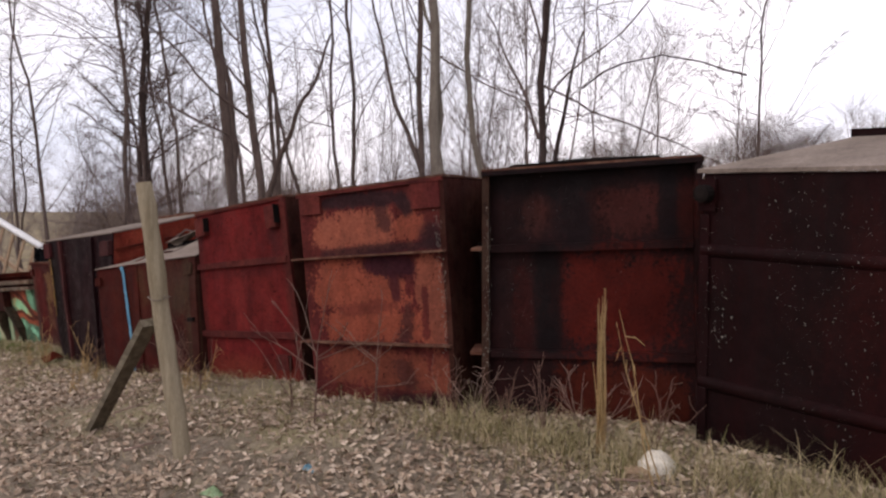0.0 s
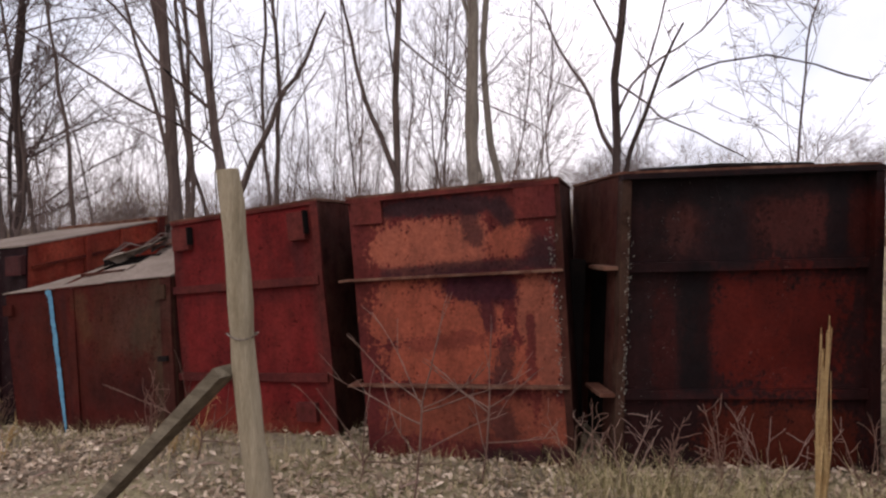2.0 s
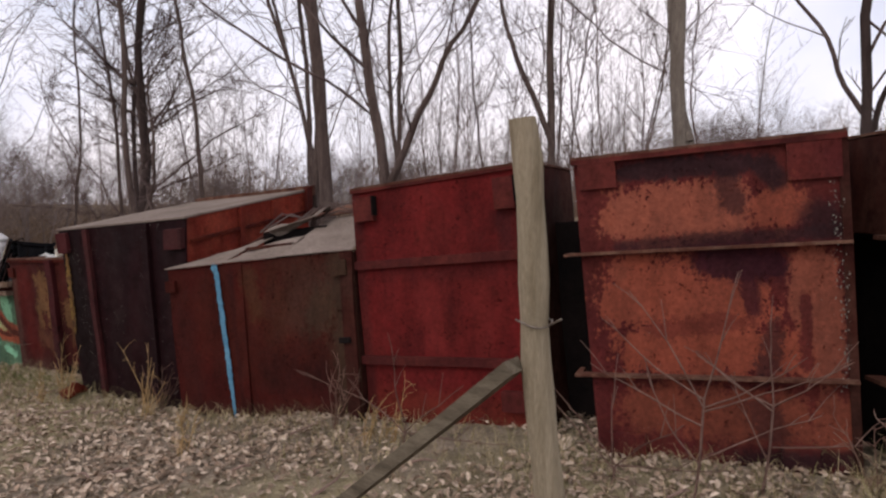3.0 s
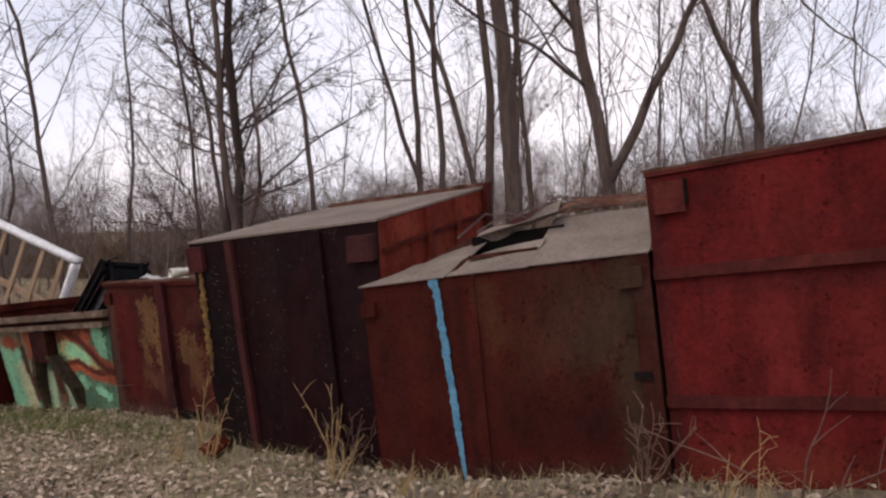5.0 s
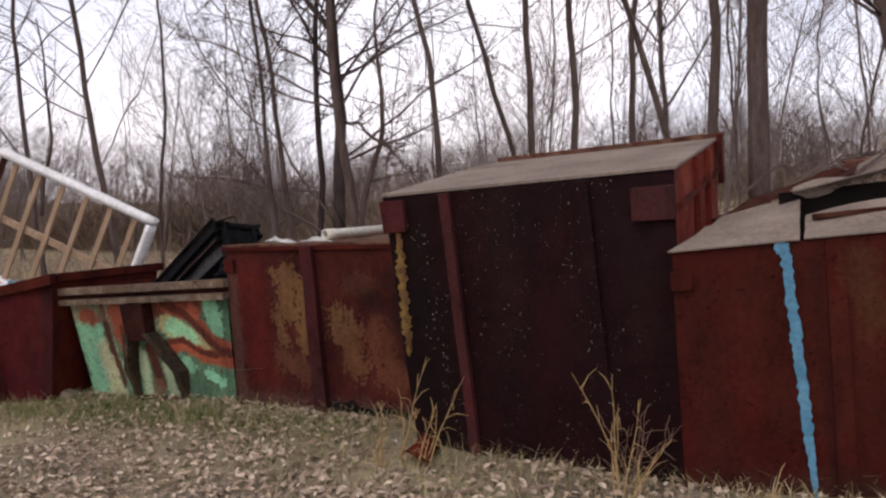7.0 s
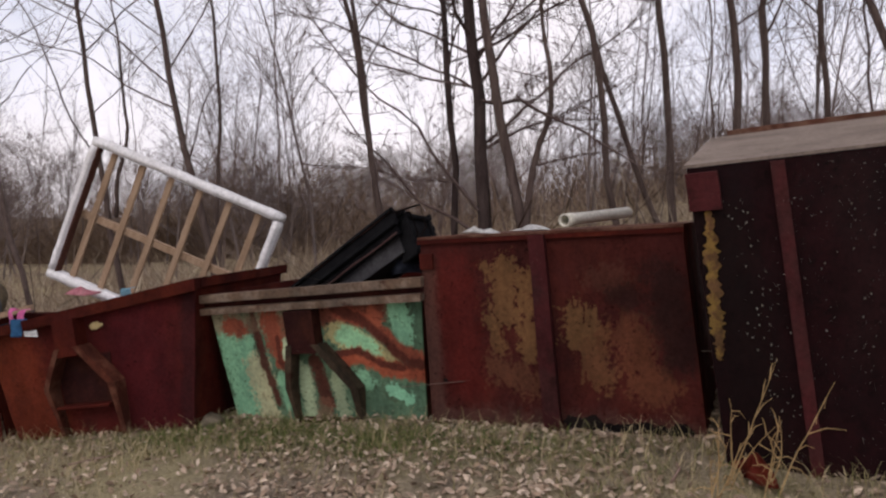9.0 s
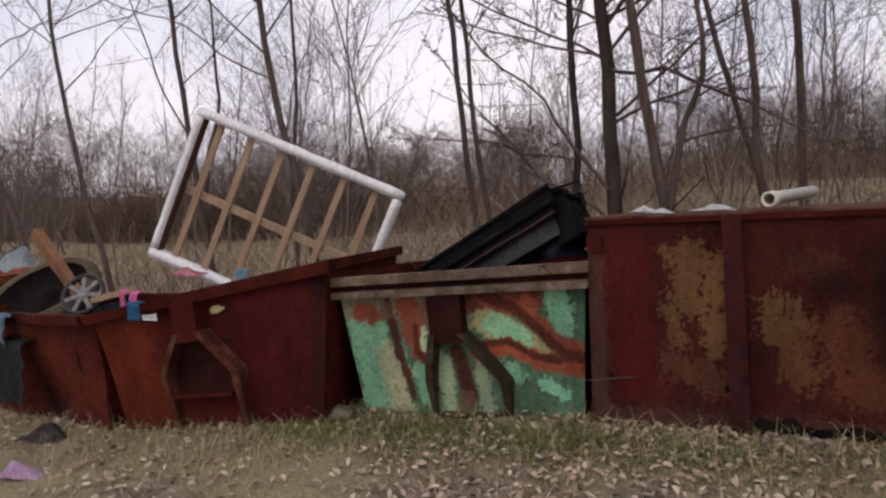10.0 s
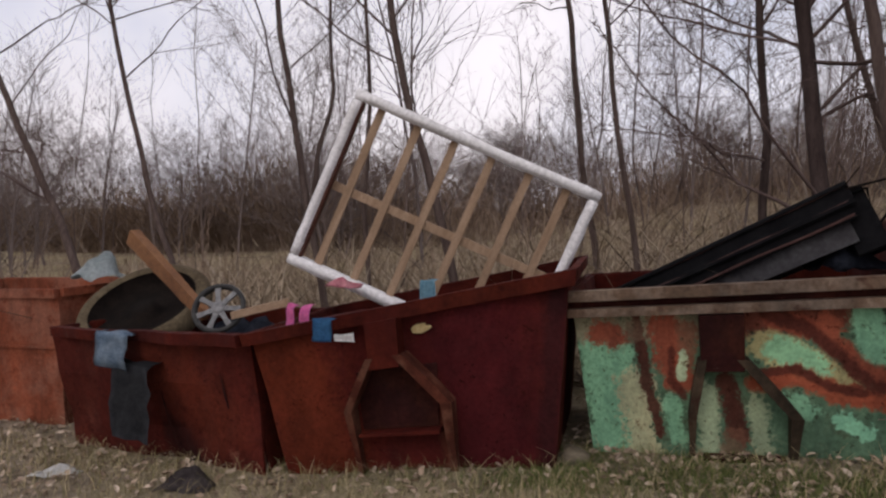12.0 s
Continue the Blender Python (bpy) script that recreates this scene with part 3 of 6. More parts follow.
def ground_material():
    m, nt, b = material("leaf_littered_soil", 0.95)
    big = noise_node(nt, 0.5, 5, 0.6)
    mid = noise_node(nt, 6, 6, 0.7)
    fine = noise_node(nt, 45, 6, 0.75)
    c = mixed(nt, ramp(nt, mid, 0.35, 0.65), (0.120, 0.095, 0.070), (0.34, 0.275, 0.205))
    c = mixed(nt, ramp(nt, big, 0.52, 0.66), c, (0.30, 0.255, 0.15))
    tc = nt.nodes.new("ShaderNodeTexCoord")
    xyz = nt.nodes.new("ShaderNodeSeparateXYZ")
    nt.links.new(tc.outputs["Object"], xyz.inputs[0])
    far = nt.nodes.new("ShaderNodeMapRange")
    far.inputs["From Min"].default_value, far.inputs["From Max"].default_value = 4.6, 6.2
    nt.links.new(xyz.outputs["Y"], far.inputs["Value"])
    weeds = mixed(nt, ramp(nt, mid, 0.40, 0.60), (0.085, 0.064, 0.045), (0.36, 0.285, 0.195))
    c = mixed(nt, far.outputs["Result"], c, mixed(nt, ramp(nt, big, 0.45, 0.6), weeds, (0.30, 0.25, 0.145)))
    c = mixed(nt, 1.0, c, ramp(nt, fine, 0.25, 0.75, (0.45,) * 3, (1.45,) * 3), "MULTIPLY")
    nt.links.new(c, b.inputs["Base Color"])
    bumped(nt, b, mixed(nt, 0.5, mid, fine), 0.9, 0.04)
    return m


M_GROUND = ground_material()
M_LEAF = varied("dead_leaves", [(0.150, 0.105, 0.075), (0.390, 0.290, 0.210), (0.260, 0.185, 0.130), (0.600, 0.490, 0.385), (0.440, 0.340, 0.250), (0.190, 0.140, 0.104), (0.520, 0.420, 0.325)])
M_STRAW = varied("straw_grass", [(0.2800, 0.2184, 0.1232), (0.4704, 0.3752, 0.2240), (0.3696, 0.3024, 0.1792), (0.2352, 0.2072, 0.0952), (0.160, 0.150, 0.062)])
M_GREEN = varied("green_grass", [(0.055, 0.085, 0.022), (0.10, 0.135, 0.038), (0.19, 0.175, 0.07)])


# ---- mesh tools ----
def mesh_of(name, verts, faces, mat, smooth=False):
    me = bpy.data.meshes.new(name)
    me.from_pydata(verts, [], faces)
    me.materials.append(mat)
    if smooth:
        me.shade_smooth()
    return me


def part(name, bm, mat, parent=None, label="", smooth=False):
    me = bpy.data.meshes.new(name)
    bmesh.ops.recalc_face_normals(bm, faces=bm.faces)
    bm.to_mesh(me)
    bm.free()
    me.materials.append(mat)
    if smooth:
        me.shade_smooth()
    ob = new(name, me)
    if parent is not None:
        ob.parent = parent
    if label:
        tagged(ob, label)
    return ob


def thing(name, at, label, category, group="", kind=""):
    ob = new(name)
    ob.empty_display_size = 0.2
    ob.location = at
    return tagged(ob, label, category, group, kind)


PROFILE_X = [-60, -40, -22, -18, -16, -14, -12.3, -10.5, -8.65, -7, -5, -3.5, -2, 2, 20]
PROFILE_Z = [-1.7, -1.55, -1.15, -0.97, -0.87, -0.63, -0.51, -0.40, -0.29, -0.10, 0.0, 0.05, 0.10, 0.25, 0.6]

BANK_X = [-60, -34, -22, -15, -6, 6, 30]
BANK_RISE = [0.012, 0.025, 0.050, 0.088, 0.080, 0.045, 0.018]


def ground_z(x, y):
    z = float(np.interp(x, PROFILE_X, PROFILE_Z))
    if y < 4.2:
        z -= min(0.27, 0.07 * (4.2 - y))
    elif y > 5:
        z += float(np.interp(x, BANK_X, BANK_RISE)) * min(y - 5, 22) + 0.012 * max(0.0, min(y - 27, 60))
    return z


class Face:
    """A bin seen from its front: u along it, w up it, v into it, in metres, over four true corners."""

    def __init__(self, bl, br, tl, tr, back=(0, 1, 0)):
        self.c = [Vector(p) for p in (bl, br, tl, tr)]
        bl, br, tl, tr = self.c
        self.W = ((br - bl).length + (tr - tl).length) / 2
        self.H = ((tl - bl).length + (tr - br).length) / 2
        self.o = Vector((bl.x, bl.y, bl.z))
        along = (br - bl + tr - tl).normalized()
        n = Vector((-along.y, along.x, 0)).normalized()
        self.n = Vector((n.x, n.y, back[2])).normalized()

    def __call__(self, u, w, v=0.0):
        bl, br, tl, tr = self.c
        a, b = u / self.W, w / self.H
        p = bl * (1 - a) * (1 - b) + br * a * (1 - b) + tl * (1 - a) * b + tr * a * b
        return p + self.n * v - self.o


def slab(bm, f, u0, u1, w0, w1, v0, v1, bevel=0.004, nu=1, nw=1, dent=0.0, seed=0.0, shear=0.0):
    """A plate in the face's own coordinates, cut nu by nw and dented."""
    grid, share = {}, {}
    for k, v in ((0, v0), (1, v1)):
        for i in range(nu + 1):
            for j in range(nw + 1):
                u, w = u0 + (u1 - u0) * i / nu, w0 + (w1 - w0) * j / nw
                d = dent * noise.noise(Vector((u * 1.7 + seed, w * 1.9, seed * 3.1))) if dent else 0.0
                grid[k, i, j] = bm.verts.new(f(u + shear * (1 - w / f.H), w, v + d))
                share[grid[k, i, j]] = (u / f.W, w / f.H)
    made = []
    for i in range(nu):
        for j in range(nw):
            made.append(bm.faces.new([grid[0, i, j], grid[0, i + 1, j], grid[0, i + 1, j + 1], grid[0, i, j + 1]]))
            made.append(bm.faces.new([grid[1, i, j], grid[1, i, j + 1], grid[1, i + 1, j + 1], grid[1, i + 1, j]]))
    for i in range(nu):
        for j in (0, nw):
            made.append(bm.faces.new([grid[0, i, j], grid[1, i, j], grid[1, i + 1, j], grid[0, i + 1, j]]))
    for j in range(nw):
        for i in (0, nu):
            made.append(bm.faces.new([grid[0, i, j], grid[0, i, j + 1], grid[1, i, j + 1], grid[1, i, j]]))
    layer = bm.loops.layers.uv.verify()
    for fc in made:
        for lp in fc.loops:
            lp[layer].uv = share[lp.vert]
    if bevel:
        sharp = [e for e in {e for fc in made for e in fc.edges} if e.calc_face_angle(0) > 0.9]
        bmesh.ops.bevel(bm, geom=sharp, offset=bevel, segments=1, affect="EDGES")
    return bm


def slab_part(name, f, box, mat, parent, label="", **kw):
    return part(name, slab(bmesh.new(), f, *box, **kw), mat, parent, label)


def tube_path(bm, pts, radii, sides=6, cap=True):
    rings = []
    for i, p in enumerate(pts):
        p = Vector(p)
        d = (Vector(pts[min(i + 1, len(pts) - 1)]) - Vector(pts[max(i - 1, 0)])).normalized()
        a = d.orthogonal().normalized()
        b = d.cross(a)
        r = radii[i] if hasattr(radii, "__len__") else radii
        rings.append([bm.verts.new(p + (a * math.cos(t) + b * math.sin(t)) * r) for t in [2 * math.pi * k / sides for k in range(sides)]])
    for r0, r1 in zip(rings, rings[1:]):
        for k in range(sides):
            bm.faces.new([r0[k], r0[(k + 1) % sides], r1[(k + 1) % sides], r1[k]])
    if cap:
        bm.faces.new(rings[0][::-1])
        bm.faces.new(rings[-1])
    return bm


# ---- ground ----
def build_ground():
    xs = np.concatenate([[-900, -400, -200, -120, -80], np.arange(-60, -24, 3.0), np.arange(-24, 6, 0.22), np.arange(6, 40, 3.0), [60, 120, 300, 900]])
    ys = np.concatenate([[-900, -300, -100, -40, -20, -8], np.arange(-4, 9, 0.2), np.arange(9, 40, 1.5), [45, 60, 90, 150, 300, 900]])
    verts, faces = [], []
    for y in ys:
        for x in xs:
            z = ground_z(x, y)
            if -25 < x < 7 and -5 < y < 40:
                z += 0.035 * noise.noise(Vector((x * 1.3, y * 1.3, 0))) + 0.02 * noise.noise(Vector((x * 4, y * 4, 5)))
            verts.append((x, y, z))
    n = len(xs)
    for j in range(len(ys) - 1):
        for i in range(n - 1):
            a = j * n + i
            faces.append((a, a + 1, a + n + 1, a + n))
    tagged(new("ground", mesh_of("ground", verts, faces, M_GROUND, True)), "bare winter ground of leaf litter, soil and dry grass", "ground", kind="structure")


build_ground()


# ---- the bins ----
def shell(f, root, depth, mat_front, mat_side, mat_top, t=0.02, top=True, dent=0.012, seed=0.0):
    """Front, sides, back, floor and lid of a closed steel bin."""
    W, H = f.W, f.H
    slab_part("front_panel", f, (0, W, 0, H, 0, t), mat_front, root, nu=8, nw=8, dent=dent, seed=seed)
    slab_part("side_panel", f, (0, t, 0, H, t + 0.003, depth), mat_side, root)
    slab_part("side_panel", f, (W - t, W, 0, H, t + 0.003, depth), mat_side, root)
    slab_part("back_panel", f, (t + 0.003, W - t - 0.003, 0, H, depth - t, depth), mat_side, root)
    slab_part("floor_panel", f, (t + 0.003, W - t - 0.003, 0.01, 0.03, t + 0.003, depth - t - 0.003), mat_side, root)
    if top:
        slab_part("top_panel", f, (-0.012, W + 0.012, H + 0.003, H + 0.02, -0.012, depth + 0.012), mat_top, root, nu=6)


GROUP = "row of scrap bins"


def half_round(f, root, w, r, mat, u0=0.0, u1=None, name="rib"):
    """A half-round pressed rib that runs along the face."""
    u1 = f.W if u1 is None else u1
    bm = bmesh.new()
    rows = []
    for i in range(9):
        u = u0 + (u1 - u0) * i / 8
        rows.append([bm.verts.new(f(u, w + r * math.cos(t), -r * 0.8 * math.sin(t) + 0.004)) for t in [math.pi * k / 6 for k in range(7)]])
    for p, q in zip(rows, rows[1:]):
        for k in range(6):
            bm.faces.new([p[k], p[k + 1], q[k + 1], q[k]])
    return part(name, bm, mat, root, smooth=True)


def stroke(f, root, pts, width, mat, name, label="", proud=0.012, seed=1, ragged=0.25, steps=14):
    """A sprayed or brushed mark, or the painted shade of a crease: a ragged ribbon on the face; pts are (u share, w
    share).
    """
    rng = random.Random(seed)
    bm = bmesh.new()
    P = [Vector((u * f.W, w * f.H, 0)) for u, w in pts]
    line = []
    for i in range(len(P) - 1):
        p0, p1, p2, p3 = P[max(i - 1, 0)], P[i], P[i + 1], P[min(i + 2, len(P) - 1)]
        for k in range(steps):
            t = k / steps
            line.append(0.5 * (2 * p1 + (p2 - p0) * t + (2 * p0 - 5 * p1 + 4 * p2 - p3) * t * t + (3 * p1 - p0 - 3 * p2 + p3) * t ** 3))
    line.append(P[-1])
    prev = None
    for i, p in enumerate(line):
        d = (line[min(i + 1, len(line) - 1)] - line[max(i - 1, 0)]).normalized()
        n = Vector((-d.y, d.x, 0))
        end = min(1.0, 0.35 + 3.0 * min(i, len(line) - 1 - i) / len(line))
        wa, wb = [width / 2 * end * (1 + ragged * rng.uniform(-1, 1)) for _ in range(2)]
        q, r = p + n * wa, p - n * wb
        pair = [bm.verts.new(f(q.x, q.y, -proud)), bm.verts.new(f(r.x, r.y, -proud))]
        if prev:
            bm.faces.new([prev[0], prev[1], pair[1], pair[0]])
        prev = pair
    return part(name, bm, mat, root, label)


def spatter(f, root, pts, width, mat, name, label="", seed=1, count=150, size=0.022, proud=0.010):
    """Flaked or sprayed colour: many small ragged flakes scattered along a line of (u share, w share)."""
    rng = random.Random(seed)
    bm = bmesh.new()
    P = [Vector((u * f.W, w * f.H, 0)) for u, w in pts]
    span = len(P) - 1
    for _ in range(count):
        t = rng.uniform(0, span) if span else 0.0
        i = min(int(t), max(span - 1, 0))
        c = P[i].lerp(P[min(i + 1, span)], t - i)
        c = c + Vector((max(-1.6, min(1.6, rng.gauss(0, 0.62))), max(-1.6, min(1.6, rng.gauss(0, 0.62))), 0)) * width / 2
        if not (0.01 < c.x < f.W - 0.01 and 0.02 < c.y < f.H - 0.155):
            continue
        r = size * rng.uniform(0.35, 1.5)
        tall = rng.uniform(0.9, 2.0)
        v = -proud - rng.uniform(0, 0.006)
        spin = rng.uniform(0, 6.28)
        bm.faces.new([bm.verts.new(f(c.x + r * math.cos(a + spin) * q, c.y + r * math.sin(a + spin) * q * tall, v)) for a, q in [(2 * math.pi * k / 9, rng.uniform(0.55, 1.15)) for k in range(9)]])
    return tagged(part(name, bm, mat, root, label), kind="stuff")


def blot(f, root, u, w, ru, rw, mat, name, seed, proud=0.009, label=""):
    """A ragged-edged patch of paint or rust on the face."""
    rng = random.Random(seed)
    bm = bmesh.new()
    ring = []
    for k in range(26):
        t = 2 * math.pi * k / 26
        j = 1 + 0.35 * noise.noise(Vector((math.cos(t) * 1.5 + seed, math.sin(t) * 1.5, seed))) + 0.12 * rng.uniform(-1, 1)
        ring.append(bm.verts.new(f(u * f.W + ru * j * math.cos(t), w * f.H + rw * j * math.sin(t), -proud)))
    bm.faces.new(ring)
    return part(name, bm, mat, root, label)


def bin_orange():
    f = Face((-4.98, 4.02, -0.05), (-3.58, 4.33, 0.02), (-5.20, 3.99, 1.80), (-3.74, 4.30, 1.95))
    W, H = f.W, f.H
    r = thing("steel_bin", f.o, "faded orange rusted steel bin standing on leaf litter", "bin", GROUP)
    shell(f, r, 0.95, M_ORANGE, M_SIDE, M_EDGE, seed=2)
    for w in (0.685, 0.285):
        slab_part("ledge", f, (-0.06, W + 0.005, w * H, w * H + 0.016, -0.075, -0.002), M_EDGE, r, "rust-worn thin steel ledge", nu=14, dent=0.02, seed=w * 9)
        slab_part("ledge_end", f, (-0.10, -0.062, w * H - 0.004, w * H + 0.012, -0.06, 0.16), M_EDGE, r)
    # Added block, not a bin part: its black fills the gap with shade.
    slab_part("gap_shade_block", f, (-0.30, -0.004, 0.0, 0.80 * H, 0.70, 0.93), M_BLACK_AND_SHADE, r, "black block added as the shade in the gap between bins")
    slab_part("corner_plate", f, (0.02 * W, 0.17 * W, 0.90 * H, 0.985 * H, -0.03, -0.002), M_REDBAR, r)
    slab_part("corner_plate", f, (0.80 * W, 0.985 * W, 0.875 * H, 0.99 * H, -0.03, -0.002), M_ORANGE, r)
    slab_part("edge_strip", f, (0.975 * W, W + 0.012, 0.0, H, -0.02, 0.0), M_SIDE, r, nw=12, dent=0.03, seed=4)
    slab_part("foot_plate", f, (0.05 * W, 0.20 * W, 0.0, 0.10 * H, -0.05, -0.002), M_ORANGE, r)
    slab_part("foot_plate", f, (0.72 * W, 0.86 * W, 0.0, 0.09 * H, -0.05, -0.002), M_ORANGE, r)
    slab_part("top_lip", f, (-0.01, W + 0.01, H - 0.03, H, -0.035, -0.002), M_REDBAR, r, nu=8, dent=0.02, seed=5)
    spatter(f, r, [(0.955, 0.88), (0.965, 0.55), (0.96, 0.25)], 0.06, M_LICHEN, "lichen", "pale lichen flecks on the edge", 53, 130, 0.0038, 0.022)


def bin_red():
    f = Face((-6.80, 4.06, -0.2), (-5.40, 4.25, -0.12), (-6.97, 4.01, 1.61), (-5.56, 4.09, 1.80))
    W, H = f.W, f.H
    r = thing("steel_bin", f.o, "red painted steel bin leaning between rusted bins", "bin", GROUP)
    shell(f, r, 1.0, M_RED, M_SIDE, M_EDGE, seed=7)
    for w in (0.675, 0.285):
        slab_part("bar", f, (0.0, 0.985 * W, w * H, w * H + 0.062, -0.04, -0.002), M_REDBAR, r, "dull red flat steel bar", nu=8, dent=0.012, seed=w * 5)
    for u0, u1, w0, w1 in ((0.03, 0.145, 0.87, 0.965), (0.83, 0.935, 0.855, 0.965)):
        block = slab_part("hinge_block", f, (u0 * W, u1 * W, w0 * H, w1 * H, -0.055, -0.002), M_REDBAR, r, "dull red hinge block")
        slab_part("hinge_pin", f, (u1 * W + 0.002, u1 * W + 0.014, (w0 + 0.02) * H, w1 * H + 0.004, -0.07, -0.004), M_BLACK_AND_SHADE, block)
    slab_part("bracket", f, (0.78 * W, 0.90 * W, 0.125 * H, 0.20 * H, -0.06, -0.002), M_REDBAR, r)
    slab_part("edge_strip", f, (0.965 * W, W + 0.01, 0, H, -0.02, 0), M_REDBAR, r, nw=10, dent=0.02, seed=3)
    slab_part("top_lip", f, (0, W, H - 0.022, H, -0.02, -0.001), M_REDBAR, r)


def bin_dark():
    f = Face((-3.33, 4.34, -0.05), (-1.81, 5.0, 0.0), (-3.30, 4.27, 1.97), (-1.85, 4.90, 2.06))
    f.n = Vector((-0.52, 0.854, 0.0))
    W, H, D = f.W, f.H, 1.2
    r = thing("steel_bin", f.o, "soot-dark red steel bin with flanged edges", "bin", GROUP)
    slab_part("front_panel", f, (0, W, 0, H, 0.06, 0.08), M_DARK, r, nu=8, nw=8, dent=0.03, seed=12)
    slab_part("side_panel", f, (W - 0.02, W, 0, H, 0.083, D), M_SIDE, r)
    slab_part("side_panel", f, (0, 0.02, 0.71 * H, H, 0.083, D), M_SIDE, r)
    # The recess's shade is put into this plate as plain black.
    slab_part("side_panel", f, (0.16, 0.18, 0.02, 0.70 * H, 0.083, D), M_BLACK_AND_SHADE, r, "recessed side plate, coloured black for the shade there")
    # Another added block, for the shade between this bin and the orange one.
    slab_part("gap_shade_block", f, (-0.20, -0.012, 0.0, 0.72 * H, 0.75, 1.15), M_BLACK_AND_SHADE, r, "black block added as the shade in the gap between bins")
    slab_part("side_post", f, (0, 0.02, 0.0, 0.70 * H, 0.083, 0.26), M_SIDE, r)
    slab_part("back_panel", f, (0, W, 0, H, D, D + 0.02), M_SIDE, r)
    slab_part("top_panel", f, (-0.012, W + 0.012, H + 0.003, H + 0.02, 0.0, D + 0.02), M_EDGE, r, nu=8, dent=0.02)
    slab_part("top_lip", f, (-0.01, W + 0.01, H - 0.035, H, -0.05, 0.057), M_DARK, r, nu=6, dent=0.02, seed=2)
    for u0, u1 in ((-0.005, 0.05), (W - 0.05, W + 0.005)):
        slab_part("flange", f, (u0, u1, 0, H - 0.037, -0.03, 0.057), M_FLANGE if u0 < 0 else M_DARK, r, nw=8, dent=0.02, seed=u0)
    for w in (0.705, 0.30):
        slab_part("bar", f, (0.053, W - 0.053, w * H - 0.03, w * H + 0.03, 0.0, 0.057), M_DARK, r, nu=8, dent=0.03, seed=w)
        slab_part("gusset", f, (-0.10, -0.008, w * H - 0.012, w * H + 0.012, -0.02, 0.34), M_EDGE, r, "bent rust-worn gusset plate", nu=3, dent=0.05, seed=w * 4)
    for u0, u1, v in ((0.12, 0.85, 0.25), (0.35, 0.8, 0.4)):
        bm = tube_path(bmesh.new(), [f(u0 * W, H + 0.035, v), f((u0 + u1) / 2 * W, H + 0.06, v + 0.1), f(u1 * W, H + 0.04, v + 0.05)], 0.018, 5)
        part("roof_strip", bm, M_BLACK_AND_SHADE, r, "dark warped strip lying along the top edge")
    spatter(f, r, [(0.02, 0.86), (0.025, 0.55), (0.02, 0.25)], 0.05, M_LICHEN, "lichen", "pale lichen flecks on the flange", 54, 130, 0.0036, 0.034)


def bin_right():
    f = Face((-1.74, 4.70, 0.0), (1.07, 3.88, 0.0), (-1.74, 4.67, 1.93), (1.07, 3.88, 1.85))
    W, H = f.W, f.H
    r = thing("steel_bin", f.o, "dark rusted ribbed steel bin with a sloped dusty top", "bin", GROUP)
    shell(f, r, 1.6, M_RIGHT, M_RIGHT, M_ROOF, seed=17, top=False)
    half_round(f, r, 0.735 * H, 0.042, M_RIGHT)
    half_round(f, r, 0.27 * H, 0.045, M_RIGHT)
    bm = bmesh.new()
    under = []
    for dz in (0.0, -0.025):
        under.append([bm.verts.new(f(u, H + dz + 0.028 + h, v)) for u, v, h in ((-0.03, -0.03, 0), (W, -0.03, 0), (W, 1.15, 0.27), (0.42, 1.15, 0.27), (-0.03, 1.5, 0.05))])
    for ring in under:
        bm.faces.new(ring)
    for k in range(5):
        bm.faces.new([under[0][k], under[0][(k + 1) % 5], under[1][(k + 1) % 5], under[1][k]])
    part("sloped_top", bm, M_ROOF, r, "dusty grey sloped sheet top")
    slab_part("ridge_bar", f, (0.38, W, H + 0.29, H + 0.345, 1.12, 1.2), M_RIGHT, r, "dark rusted ridge bar")
    bm = tube_path(bmesh.new(), [f(0.05, 0.93 * H, -0.02), f(0.05, 0.93 * H, -0.10), f(0.05, 0.93 * H, -0.11)], [0.06, 0.06, 0.035], 12)
    part("hook_roller", bm, M_BLACK_AND_SHADE, r, "black worn steel roller")
    slab_part("roller_bracket", f, (-0.02, 0.11, 0.87 * H, 0.98 * H, -0.03, -0.002), M_RIGHT, r)
    slab_part("corner_post", f, (-0.01, 0.06, 0, 0.86 * H, -0.02, 0.0), M_RIGHT, r, nw=8, dent=0.02)
    spatter(f, r, [(0.05, 0.62), (0.07, 0.40)], 0.16, M_LICHEN, "lichen", "pale lichen flecks", 55, 45, 0.0034, 0.024)
    spatter(f, r, [(0.25, 0.66), (0.40, 0.25)], 0.5, M_LICHEN, "lichen", "", 56, 16, 0.003)


